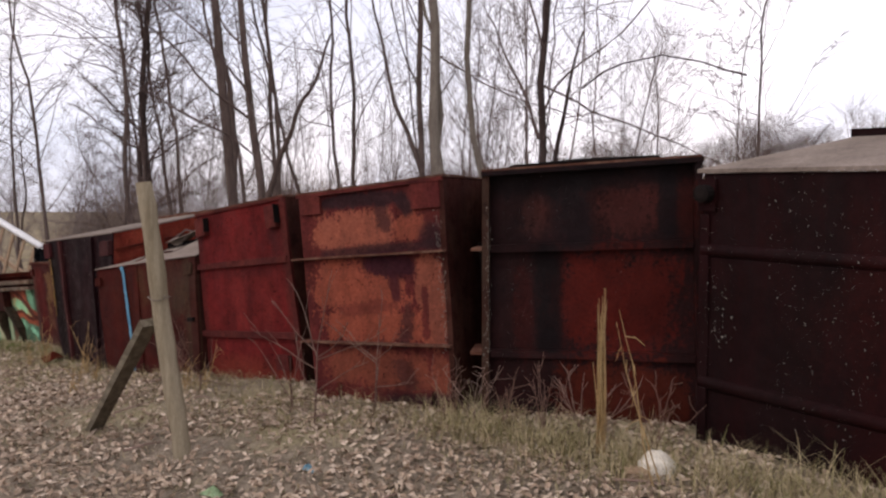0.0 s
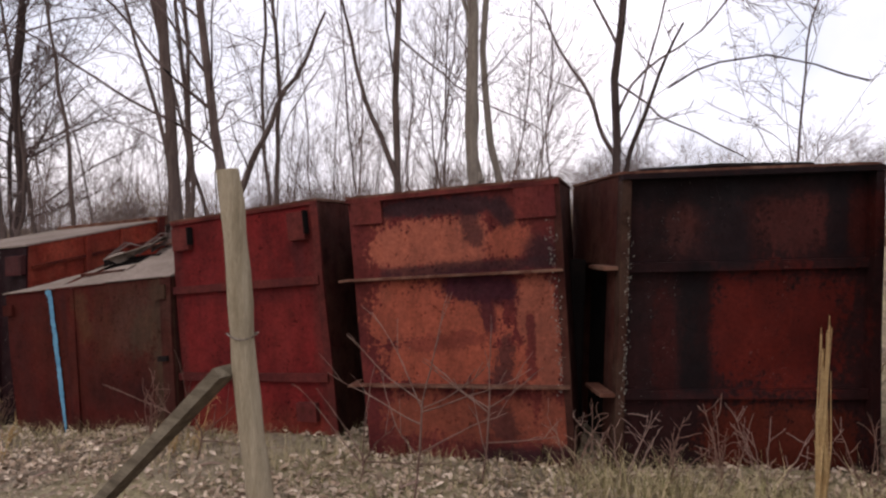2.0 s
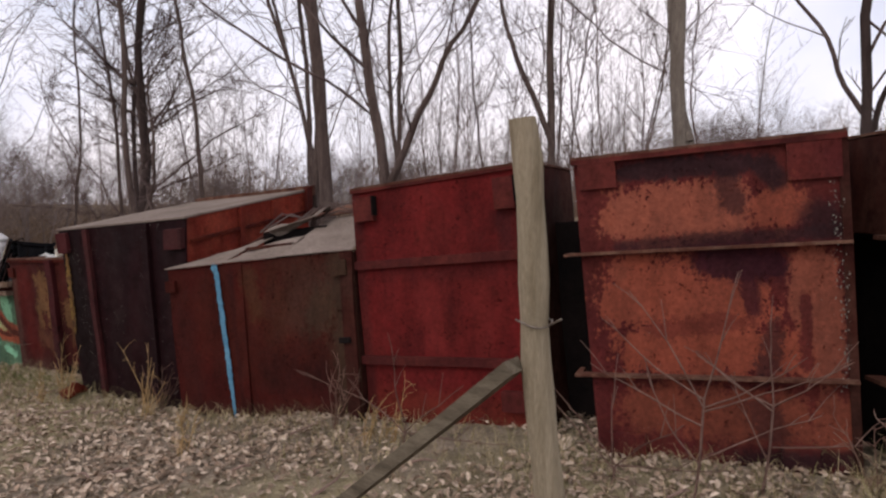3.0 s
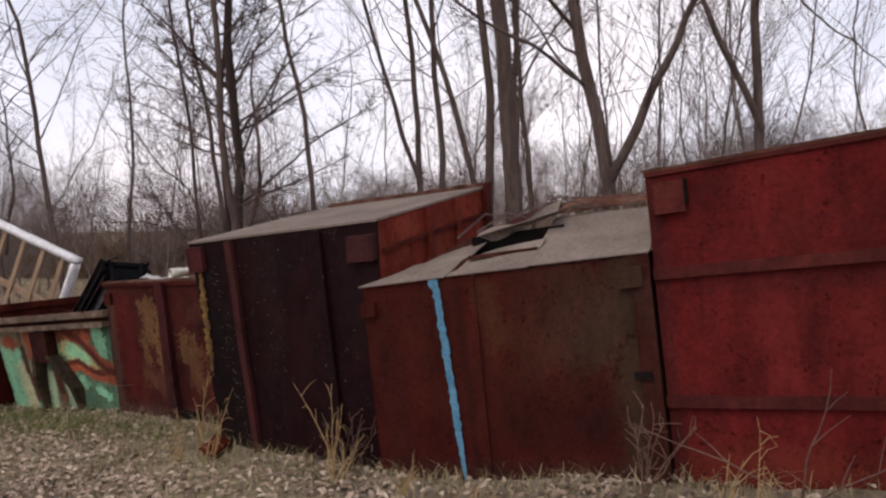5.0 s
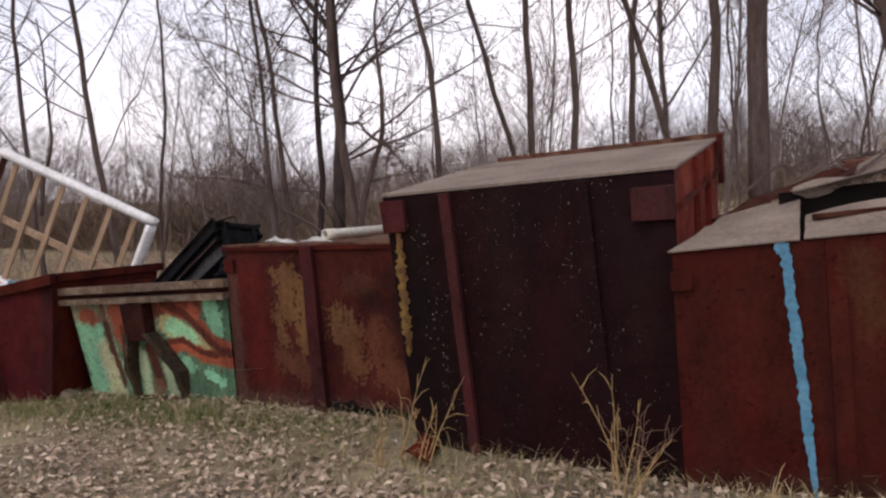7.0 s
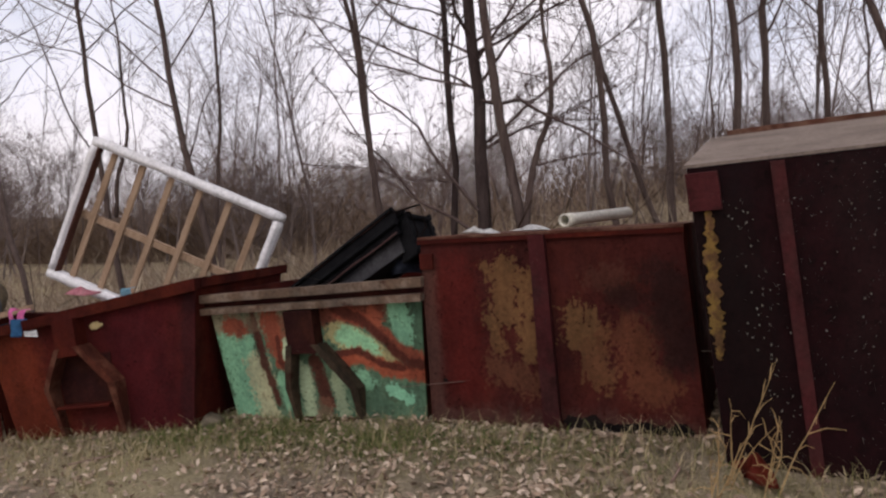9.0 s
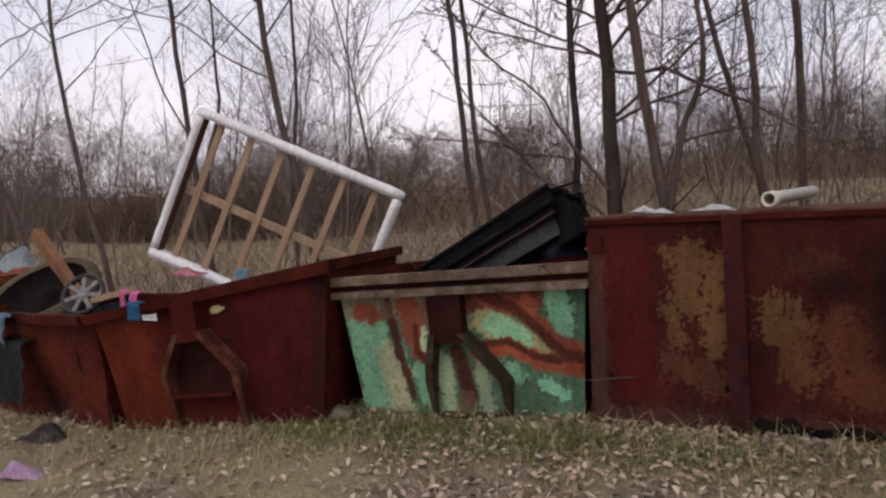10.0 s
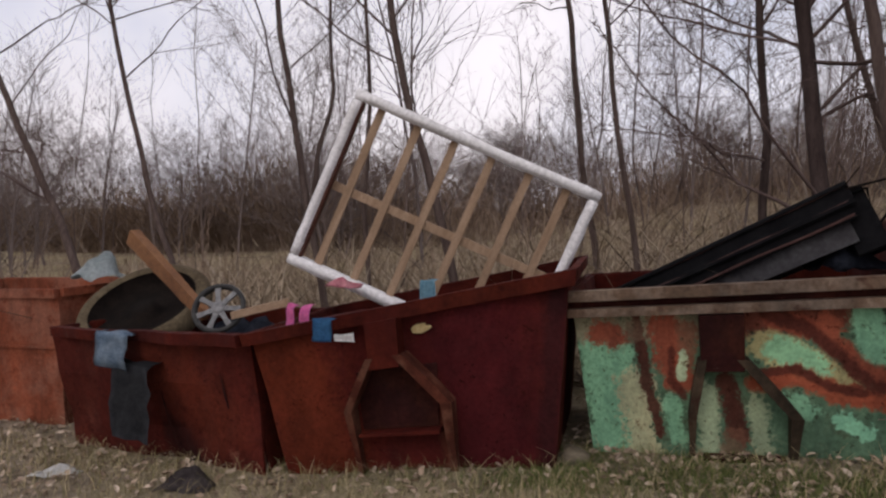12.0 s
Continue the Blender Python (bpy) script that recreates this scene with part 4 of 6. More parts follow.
def bin_blue():
    f = Face((-8.65, 3.82, -0.45), (-6.80, 3.97, -0.2), (-8.75, 3.74, 0.93), (-6.95, 4.0, 1.17))
    W, H, D = f.W, f.H, 1.0
    r = thing("steel_bin", f.o, "low brown-red steel bin with a sprayed blue stripe and torn top", "bin", GROUP)
    shell(f, r, D, M_BLUEBIN, M_SIDE, M_ROOF, seed=23, top=False)
    stroke(f, r, [(0.275, 0.962), (0.269, 0.985), (0.283, 0.99), (0.290, 0.94), (0.297, 0.78), (0.305, 0.62), (0.315, 0.44), (0.323, 0.25), (0.331, 0.08)], 0.050, M_BLUE, "sprayed_stripe", "bright blue sprayed paint stripe", seed=8, ragged=0.3, steps=12)
    slab_part("seam", f, (0.385 * W, 0.43 * W, 0, H, -0.012, -0.001), M_BLUEBIN, r, nw=8, dent=0.01)
    slab_part("edge_strip", f, (0.945 * W, W + 0.005, 0, H, -0.03, -0.001), M_SIDE, r, nw=8, dent=0.02, seed=6)
    slab_part("corner_block", f, (0.905 * W, 0.98 * W, 0.87 * H, 0.955 * H, -0.05, -0.031), M_BLUEBIN, r)
    slab_part("corner_block", f, (-0.012, 0.05 * W, 0.86 * H, 0.93 * H, -0.035, -0.002), M_BLUEBIN, r)
    slab_part("stub", f, (0.93 * W, 0.98 * W, 0.50 * H, 0.53 * H, -0.06, -0.031), M_BLACK_AND_SHADE, r)

    def sheet(name, label, corners, n, m, crumple, seed, mat=M_ROOF):
        """A bent loose sheet over four (u, h, v) corners."""
        c = [Vector(q) for q in corners]
        bm = bmesh.new()
        rows = []
        for side in (0, -0.008):
            g = {}
            for i in range(n + 1):
                for j in range(m + 1):
                    a, b = i / n, j / m
                    q = c[0] * (1 - a) * (1 - b) + c[1] * a * (1 - b) + c[2] * a * b + c[3] * (1 - a) * b
                    d = crumple * noise.noise(Vector((q.x * 5 + seed, q.z * 5, seed))) * min(1.0, 4 * b)
                    g[i, j] = bm.verts.new(f(q.x * W, H + 0.012 + side + q.y + d, q.z + d))
            for i in range(n):
                for j in range(m):
                    bm.faces.new([g[i, j], g[i + 1, j], g[i + 1, j + 1], g[i, j + 1]])
            rows.append(g)
        for i in range(n):
            for j in (0, m):
                bm.faces.new([rows[0][i, j], rows[0][i + 1, j], rows[1][i + 1, j], rows[1][i, j]])
        for j in range(m):
            for i in (0, n):
                bm.faces.new([rows[0][i, j], rows[0][i, j + 1], rows[1][i, j + 1], rows[1][i, j]])
        part(name, bm, mat, r, label)

    sheet("top_sheet", "grey torn top sheet sagging at the front", [(-0.01, 0, -0.02), (0.325, 0, -0.02), (0.36, 0.20, 0.62), (0.14, 0.15, 0.75)], 8, 8, 0.03, 3)
    sheet("top_sheet", "grey bent top sheet", [(0.335, 0.004, -0.02), (0.62, 0, -0.02), (0.63, 0.15, 0.36), (0.36, 0.11, 0.36)], 8, 8, 0.035, 9)
    sheet("top_sheet", "flat grey top sheet rising to the back", [(0.62, 0.006, -0.02), (1.005, 0, -0.02), (1.005, 0.29, 0.82), (0.60, 0.30, 0.82)], 8, 8, 0.02, 5)
    sheet("torn_strip", "dark curled torn metal strip", [(0.10, 0.13, 0.70), (0.52, 0.31, 0.66), (0.54, 0.37, 0.80), (0.12, 0.17, 0.86)], 16, 3, 0.11, 14, M_SIDE)
    sheet("torn_strip", "dark curled torn metal strip", [(0.34, 0.24, 0.52), (0.66, 0.33, 0.50), (0.63, 0.36, 0.78), (0.34, 0.27, 0.74)], 12, 6, 0.13, 17, M_ROOF)
    sheet("torn_strip", "rusty bent top edge strip", [(0.52, 0.33, 0.80), (1.03, 0.33, 0.80), (1.03, 0.37, 0.93), (0.50, 0.40, 0.93)], 12, 2, 0.06, 21, M_EDGE)
    # Added plate: black stands for the dark inside under the torn sheets.
    slab_part("inner_shade_plate", f, (0.30 * W, 0.66 * W, H - 0.25, H + 0.25, 0.60, 0.62), M_BLACK_AND_SHADE, r, "black plate added as the shade inside the torn bin")
    slab_part("fold_bar", f, (0.37 * W, 0.62 * W, H + 0.095, H + 0.12, 0.20, 0.25), M_SIDE, r, nu=6, dent=0.03, seed=8)
    rng = random.Random(4)
    for k in range(9):
        u, v = rng.uniform(0.12, 0.95), rng.uniform(0.6, 0.95)
        bm = tube_path(bmesh.new(), [f(u * W, H + 0.28 + 0.12 * (u - 0.3), v), f((u + 0.12) * W, H + 0.40 + rng.uniform(-0.05, 0.05), v + 0.05), f((u + rng.uniform(0.2, 0.35)) * W, H + 0.40 + rng.uniform(-0.1, 0.05), v + 0.1)], [0.012, 0.009, 0.004], 4)
        tagged(part("dead_stick", bm, M_TWIG), "dead stick lying on the torn bin top", "stick", "sticks on the torn top").location = f.o


def bin_maroon():
    f = Face((-10.36, 3.98, -0.5), (-8.66, 3.88, -0.4), (-10.58, 3.86, 1.21), (-8.79, 3.95, 1.37), (0, 1, 0.18))
    W, H, D = f.W, f.H, 1.6
    r = thing("steel_bin", f.o, "dark maroon ribbed steel bin tilted forward", "bin", GROUP)
    shell(f, r, D, M_MAROON, M_BRIGHT, M_ROOF, seed=29)
    slab_part("rib", f, (0.225 * W, 0.262 * W, 0, 0.995 * H, -0.04, -0.002), M_MAROONRIB, r, "dull red pressed rib", nw=8, dent=0.015, shear=0.03)
    slab_part("rib", f, (0.70 * W, 0.74 * W, 0, 0.995 * H, -0.04, -0.002), M_MAROON, r, nw=8, dent=0.015, seed=4, shear=0.10)
    slab_part("corner_block", f, (0.875 * W, 1.0 * W, 0.855 * H, 0.955 * H, -0.05, -0.002), M_MAROONRIB, r)
    slab_part("corner_block", f, (-0.01, 0.085 * W, 0.87 * H, 0.985 * H, -0.04, -0.002), M_MAROONRIB, r)
    stroke(f, r, [(0.045, 0.865), (0.04, 0.75), (0.032, 0.62), (0.03, 0.5), (0.022, 0.40)], 0.065, M_YPAINT, "yellow_paint", "flaking yellow paint strip", seed=5, ragged=0.5)
    for w in (0.875,):
        slab_part("side_bar", f, (W + 0.002, W + 0.03, w * H, w * H + 0.03, 0.05, D - 0.05), M_LUG, r)
    for v in (0.62, 1.05):
        slab_part("side_rib", f, (W + 0.002, W + 0.035, 0.0, H - 0.01, v, v + 0.06), M_BRIGHT, r)
    slab_part("back_rim", f, (0.1, W + 0.05, H - 0.05, H + 0.055, D + 0.014, D + 0.05), M_EDGE, r, nu=8, dent=0.015)
    slab_part("side_rim", f, (W + 0.014, W + 0.05, H - 0.30, H + 0.05, D - 0.07, D + 0.012), M_LUG, r)
    spatter(f, r, [(0.13, 0.88), (0.15, 0.62), (0.17, 0.40), (0.20, 0.14)], 0.16, M_LICHEN, "lichen", "pale lichen flecks", 51, 100, 0.0032)
    spatter(f, r, [(0.40, 0.80), (0.45, 0.35)], 0.30, M_LICHEN, "lichen", "", 52, 26, 0.003)


def bin_yellow():
    f = Face((-12.38, 4.45, -0.56), (-10.50, 4.47, -0.53), (-12.40, 4.31, 0.80), (-10.66, 4.36, 0.89))
    W, H = f.W, f.H
    r = thing("steel_bin", f.o, "brown-red steel bin with worn yellow patches", "bin", GROUP)
    shell(f, r, 1.3, M_YELLOW, M_LUG, M_EDGE, seed=36)
    slab_part("rib", f, (0.455 * W, 0.515 * W, 0.0, H, -0.06, -0.002), M_MAROONRIB, r, nw=8, dent=0.02)
    slab_part("corner_plate", f, (0.0, 0.055 * W, 0.85 * H, 0.93 * H, -0.025, -0.002), M_LUG, r)
    slab_part("top_lip", f, (-0.01, W + 0.01, H - 0.03, H, -0.025, -0.002), M_LUG, r, nu=8, dent=0.02)
    for k in range(7):
        blot(f, r, 0.56 + 0.06 * k, 0.10 + 0.012 * math.sin(k * 2.1), 0.075, 0.04 + 0.012 * math.cos(k), M_BLACK_AND_SHADE, "rust_hole", 60 + k, 0.012 + 0.0006 * k)
    blot(f, r, 0.07, 0.27, 0.018, 0.015, M_BLACK_AND_SHADE, "rust_hole", 70, 0.016)


M_LEG = rusty("worn_leg_steel", (0.060, 0.018, 0.011), (0.100, 0.042, 0.026), (0.045, 0.014, 0.009), 0.5, 5.0, 0.3, 0.0, 95.0)
M_GREENLEG = rusty("green_brown_leg_steel", (0.0330, 0.0250, 0.0165), (0.0560, 0.0390, 0.0250), (0.0280, 0.0125, 0.0090), 0.5, 5.0, 0.4, 0.0, 99.0)
# Dark steel whose colour also carries the shade of recesses, grooves and creases.
M_RECESS = rusty("dark_steel_and_recess_shade", (0.026, 0.007, 0.006), (0.038, 0.011, 0.007), (0.020, 0.006, 0.005), 0.5, 3.0, 0.6, 0.0, 97.0)


def bracket(f, root, mat, leg_mat, plate, knee, foot, ledge):
    """The lifting bracket of a skip: a plate under the rim, two legs that splay to knees and drop to the ground, a ledge between. Shares of the face."""
    W, H = f.W, f.H
    (pu0, pu1, pw0, pw1), (ku0, ku1, kw), (fu0, fu1, fw) = plate, knee, foot
    slab_part("lift_plate", f, (pu0 * W, pu1 * W, pw0 * H, pw1 * H, -0.125, -0.002), mat, root, bevel=0.012, nu=4, nw=4, dent=0.01, seed=pu0 * 20)
    for a, b, c, wide in ((pu0 + 0.005, ku0, fu0, 0.024), (pu1 - 0.005, ku1, fu1, 0.034)):
        bm = bmesh.new()
        rows = []
        for u, w, half, lift in ((a, pw0 + 0.06, 0.9, 0.130), ((a + b) / 2, (pw0 + kw) / 2 + 0.03, 1.1, 0.135), (b, kw, 1.0, 0.125), ((b + c) / 2, (kw + fw) / 2, 0.75, 0.075), (c, fw, 0.65, 0.035)):
            out = wide * half
            rows.append([bm.verts.new(f(u * W + du, w * H, v)) for du, v in ((-out, -lift), (out, -lift), (out, 0.0), (-out, 0.0))])
        for p, q in zip(rows, rows[1:]):
            for k in range(4):
                bm.faces.new([p[k], p[(k + 1) % 4], q[(k + 1) % 4], q[k]])
        bm.faces.new(rows[0])
        bm.faces.new(rows[-1])
        bmesh.ops.bevel(bm, geom=[e for e in bm.edges if e.calc_face_angle(0) > 0.8], offset=0.008, segments=1, affect="EDGES")
        part("lift_leg", bm, leg_mat, root, "rust-worn bent bracket leg")
    slab_part("lift_ledge", f, (ku0 * W + 0.05, ku1 * W - 0.05, ledge * H, ledge * H + 0.022, -0.11, -0.002), mat, root, nu=8, dent=0.02, seed=ledge)


def open_box(f, root, depth, mat, t=0.02, seed=0.0, dent=0.02, inside=None):
    """An open-topped skip body."""
    W, H = f.W, f.H
    slab_part("front_panel", f, (0, W, 0, H, 0, t), mat, root, nu=10, nw=6, dent=dent, seed=seed)
    slab_part("side_panel", f, (0, t, 0, H, t + 0.003, depth), inside or mat, root, nw=3, nu=1)
    slab_part("side_panel", f, (W - t, W, 0, H, t + 0.003, depth), inside or mat, root, nw=3, nu=1)
    slab_part("back_panel", f, (0, W, 0, H, depth + 0.003, depth + t), inside or mat, root, nu=6, nw=3, dent=0.03, seed=seed + 3)
    slab_part("floor_panel", f, (t, W - t, 0.05, 0.07, t, depth), inside or mat, root)
    slab_part("back_rim", f, (-0.03, W + 0.03, H - 0.06, H + 0.01, depth + t + 0.002, depth + t + 0.05), inside or mat, root, nu=6, dent=0.03, seed=seed)
    for u0, u1 in ((-0.045, -0.003), (W + 0.003, W + 0.045)):
        slab_part("side_rim", f, (u0, u1, H - 0.06, H + 0.01, 0.02, depth), inside or mat, root)


def bin_green():
    f = Face((-14.05, 4.34, -0.72), (-12.45, 4.49, -0.64), (-14.19, 4.15, 0.36), (-12.42, 4.36, 0.53))
    W, H = f.W, f.H
    r = thing("skip_bin", f.o, "green skip bin with rust streaks and sprayed paint", "skip bin", GROUP)
    open_box(f, r, 1.3, M_GREENBIN, seed=41, inside=M_LUG)
    slab_part("rim", f, (-0.05, W + 0.03, H - 0.052, H + 0.012, -0.095, -0.002), M_RIM, r, "grey-brown rusted upper rim bar", nu=14, dent=0.015, seed=2)
    slab_part("rim", f, (-0.045, W + 0.03, H - 0.15, H - 0.098, -0.11, -0.002), M_RIM, r, "grey-brown rusted lower rim bar", nu=14, dent=0.015, seed=5)
    # Dark strip paints the shadow between the two rim bars.
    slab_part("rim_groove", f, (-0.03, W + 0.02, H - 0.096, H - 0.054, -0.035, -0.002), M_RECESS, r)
    bracket(f, r, M_RECESS, M_GREENLEG, (0.40, 0.535, 0.57, 0.86), (0.365, 0.695, 0.33), (0.355, 0.69, 0.01), 0.09)


def bin_lug():
    f = Face((-15.92, 3.80, -1.0), (-14.23, 4.01, -0.85), (-16.11, 3.60, 0.04), (-14.16, 3.99, 0.50))
    W, H = f.W, f.H
    r = thing("skip_bin", f.o, "brown-red rusted skip bin full of household scrap", "skip bin", GROUP)
    open_box(f, r, 1.35, M_LUGFRONT, seed=47, inside=M_LUG)
    slab_part("rim", f, (-0.03, W + 0.04, H - 0.075, H + 0.012, -0.07, -0.002), M_LUG, r, "dented rolled rim", nu=16, dent=0.05, seed=2, bevel=0.012)
    bracket(f, r, M_LUG, M_LEG, (0.395, 0.495, 0.70, 0.945), (0.305, 0.64, 0.49), (0.31, 0.66, 0.01), 0.34)
    # Dark sheet paints the shade of the hollow behind the bracket.
    slab_part("lift_recess", f, (0.33 * W, 0.60 * W, 0.36 * H, 0.68 * H, -0.012, -0.003), M_RECESS, r, "rusted recess plate, darkened for the shade in the hollow")
    blot(f, r, 0.555, 0.865, 0.055, 0.03, M_STICKER, "sticker", 2, 0.03, "faded yellow sticker")


def bin_bent():
    f = Face((-17.93, 3.88, -1.1), (-16.07, 3.77, -1.05), (-18.05, 3.75, -0.09), (-16.16, 3.62, 0.03))
    W, H = f.W, f.H
    r = thing("skip_bin", f.o, "dented brown-red skip bin heaped with scrap", "skip bin", GROUP)
    open_box(f, r, 1.35, M_BENTFRONT, seed=52, dent=0.12, inside=M_LUG)
    slab_part("rim", f, (-0.03, W + 0.02, H - 0.065, H + 0.012, -0.07, -0.002), M_LUG, r, "buckled rolled rim", nu=18, dent=0.14, seed=6, bevel=0.010)
    # Flat dark ribbons that paint the shade in the front's dents.
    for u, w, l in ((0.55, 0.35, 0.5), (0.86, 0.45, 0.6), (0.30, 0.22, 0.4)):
        stroke(f, r, [(u, w + l / 2), (u + 0.02, w), (u + 0.05, w - l / 2 + 0.06)], 0.02, M_RECESS, "crease", "dent crease, its shade painted as a dark ribbon", seed=int(u * 90), proud=0.018, ragged=0.5)


def bin_pale():
    f = Face((-20.5, 4.0, -1.25), (-18.38, 4.12, -1.15), (-20.6, 4.0, 0.04), (-18.45, 4.10, 0.15))
    W, H = f.W, f.H
    r = thing("steel_bin", f.o, "pale orange rusted steel bin", "bin", GROUP)
    open_box(f, r, 1.2, M_PALE, seed=58, dent=0.03)
    slab_part("rim", f, (0, W, H - 0.07, H + 0.005, -0.04, -0.002), M_PALE, r, nu=6, dent=0.02)
    slab_part("crease", f, (0, W, 0.62 * H, 0.635 * H, -0.015, -0.002), M_PALE, r, nu=8, dent=0.04)


for build in (bin_right, bin_dark, bin_orange, bin_red, bin_blue, bin_maroon, bin_yellow, bin_green, bin_lug, bin_bent, bin_pale):
    build()


# ---- scrap in and on the bins ----
def box_spring():
    tl, tr, bl = Vector((-15.95, 4.70, 1.74)), Vector((-14.24, 5.27, 0.985)), Vector((-16.45, 4.55, 0.43))
    ex = (tr - tl).normalized()
    ey = ((bl - tl) - ex * (bl - tl).dot(ex)).normalized()
    ez = ex.cross(ey)
    L, B, T = (tr - tl).length, 1.41, 0.13
    r = thing("box_spring", tl, "stripped box-spring frame, white cloth rails and bare wooden slats", "bed frame")
    r.matrix_world = Matrix((ex, ey, ez)).transposed().to_4x4()
    r.matrix_world.translation = tl
    m = Matrix((ex, ey, ez)).transposed().to_4x4()
    m.translation = tl
    r.matrix_world = m

    def bar(name, x0, x1, y0, y1, z0, z1, mat, label="", bev=0.004, lump=0.0):
        bm = bmesh.new()
        bmesh.ops.create_cube(bm, size=1)
        for v in bm.verts:
            v.co = Vector(((x0 + x1) / 2 + v.co.x * (x1 - x0), (y0 + y1) / 2 + v.co.y * (y1 - y0), (z0 + z1) / 2 + v.co.z * (z1 - z0)))
        long_axis = 0 if x1 - x0 > y1 - y0 else 1
        edges = [e for e in bm.edges if abs((e.verts[0].co - e.verts[1].co)[long_axis]) > 0.3]
        if lump:
            bmesh.ops.subdivide_edges(bm, edges=edges, cuts=14)
        bmesh.ops.bevel(bm, geom=[e for e in bm.edges if e.calc_face_angle(0) > 1.2], offset=bev, segments=2, affect="EDGES")
        if lump:
            for v in bm.verts:
                v.co += Vector([lump * noise.noise(v.co * 9 + Vector((k * 7, 0, 0))) for k in range(3)])
        part(name, bm, mat, r, label, smooth=bool(lump))

    k = 0.078
    bar("rail", 0, L, 0, k, -T, 0, M_WHITE, "white cloth-wrapped rail", 0.011, 0.008)
    bar("rail", 0, L, B - k, B, -T, 0, M_WHITE, "white cloth-wrapped rail", 0.011, 0.008)
    bar("rail", 0, k * 0.9, k, B - k, -T, 0, M_WHITE, "white cloth-wrapped rail", 0.011, 0.008)
    bar("rail", L - k * 0.9, L, k, B - k, -T, 0, M_WHITE, "white cloth-wrapped rail", 0.011, 0.008)
    bar("inner_board", k * 0.9 + 0.002, k * 0.9 + 0.02, k, B - k, -T + 0.01, -0.03, M_DARKWOOD, "dark stained side board")
    for i in range(6):
        x = 0.22 + i * (L - 0.46) / 5
        bar("slat", x - 0.030, x + 0.030, k - 0.01, B - k + 0.01, -0.06, -0.036, M_SLAT, "bare pine slat", 0.003)
    bar("centre_beam", k * 0.9, L - k * 0.9, B * 0.50, B * 0.50 + 0.065, -0.034, 0.03, M_SLAT, "long wooden centre beam", 0.003)


def cloth(name, label, category, centre, size, mat, seed, drop=0.06, spin=0.0, hang=False, n=9):
    """A crumpled rag: a folded sheet laid in a heap, or hanging over a rim."""
    rng = random.Random(seed)
    bm = bmesh.new()
    g = {}
    for i in range(n + 1):
        for j in range(n + 1):
            x, y = (i / n - 0.5) * size[0], (j / n - 0.5) * size[1]
            q = Vector((x * 7 + seed, y * 7, seed * 1.7))
            fold = noise.noise(q)
            if hang:
                p = Vector((x + 0.02 * fold, 0.03 * noise.noise(q * 1.6) - 0.02, y * (1 + 0.15 * noise.noise(q * 0.7))))
                if j > n * 0.72:
                    p.y += (j / n - 0.72) * size[1] * 1.1
                    p.z = (0.72 - 0.5) * size[1] + 0.03 * fold
            else:
                edge = 1 - max(abs(i / n - 0.5), abs(j / n - 0.5)) * 2
                p = Vector((x + 0.05 * noise.noise(q * 1.3), y + 0.05 * noise.noise(q * 1.5 + Vector((9, 0, 0))), drop * (0.35 + fold) * (0.4 + edge) + drop * edge))
            g[i, j] = bm.verts.new(p)
    for i in range(n):
        for j in range(n):
            bm.faces.new([g[i, j], g[i + 1, j], g[i + 1, j + 1], g[i, j + 1]])
    bmesh.ops.solidify(bm, geom=bm.faces[:], thickness=0.006)
    ob = tagged(part(name, bm, mat, None, label, smooth=True), label, category)
    ob.matrix_world = pose(*centre, 0, 0, spin)
    return ob


def car_seat():
    """A black bench back leaning up out of the green bin, its grey underside open to the path."""
    r = thing("bench_seat", (-13.66, 4.56, -0.25), "black vinyl bench seat back leaning out of the green bin", "car seat")
    o = Vector(r.location)
    a, b = Vector((-13.70, 4.86, 0.485)), Vector((-12.74, 4.52, 1.005))
    d = (b - a).normalized()
    back = Vector((0.10, 0.85, -0.1)).normalized()
    down = d.cross(back).normalized()
    if down.z > 0:
        down = -down

    def block(name, s0, s1, h0, h1, v0, v1, mat, label, bev):
        bm = bmesh.new()
        bmesh.ops.create_cube(bm, size=1)
        for v in bm.verts:
            v.co = a - o + d * (s0 + (v.co.x + 0.5) * (s1 - s0)) + down * (h0 + (v.co.y + 0.5) * (h1 - h0)) + back * (v0 + (v.co.z + 0.5) * (v1 - v0))
        bmesh.ops.bevel(bm, geom=bm.edges[:], offset=bev, segments=3, affect="EDGES")
        return part(name, bm, mat, r, label, smooth=False)

    L = (b - a).length
    block("cushion", -0.45, L, 0.0, 0.09, 0.0, 0.50, M_VINYL, "black vinyl cushion", 0.025)
    block("cushion_welt", -0.45, L - 0.02, 0.093, 0.17, 0.012, 0.46, M_VINYL, "black vinyl cushion side", 0.02)
    block("panel", -0.35, L - 0.06, 0.172, 0.30, 0.05, 0.42, M_GREYPANEL, "scuffed grey backing panel", 0.012)
    block("end_cap", L - 0.055, L + 0.06, 0.05, 0.36, 0.06, 0.40, M_VINYL, "torn black end", 0.03)
    for h in (-0.004, 0.092, 0.172):
        bm = tube_path(bmesh.new(), [a - o + d * q + down * h + back * -0.006 + down * (0.004 * math.sin(q * 9)) for q in np.linspace(-0.42, L - 0.01, 14)], 0.008, 6)
        part("piping", bm, M_PIPING, r, "dark red-brown piping")
    for lean in (0.10, 0.22):
        bm = tube_path(bmesh.new(), [a - o + d * (L + 0.01) + down * 0.02, a - o + d * (L + 0.01 + lean) + down * 0.05 + back * 0.10, a - o + d * (L + lean * 0.8) + down * 0.20 + back * 0.16, a - o + d * (L - 0.02) + down * 0.32 + back * 0.10], 0.009, 6)
        part("frame_wire", bm, M_BLACK_AND_SHADE, r, "bent black frame wire")


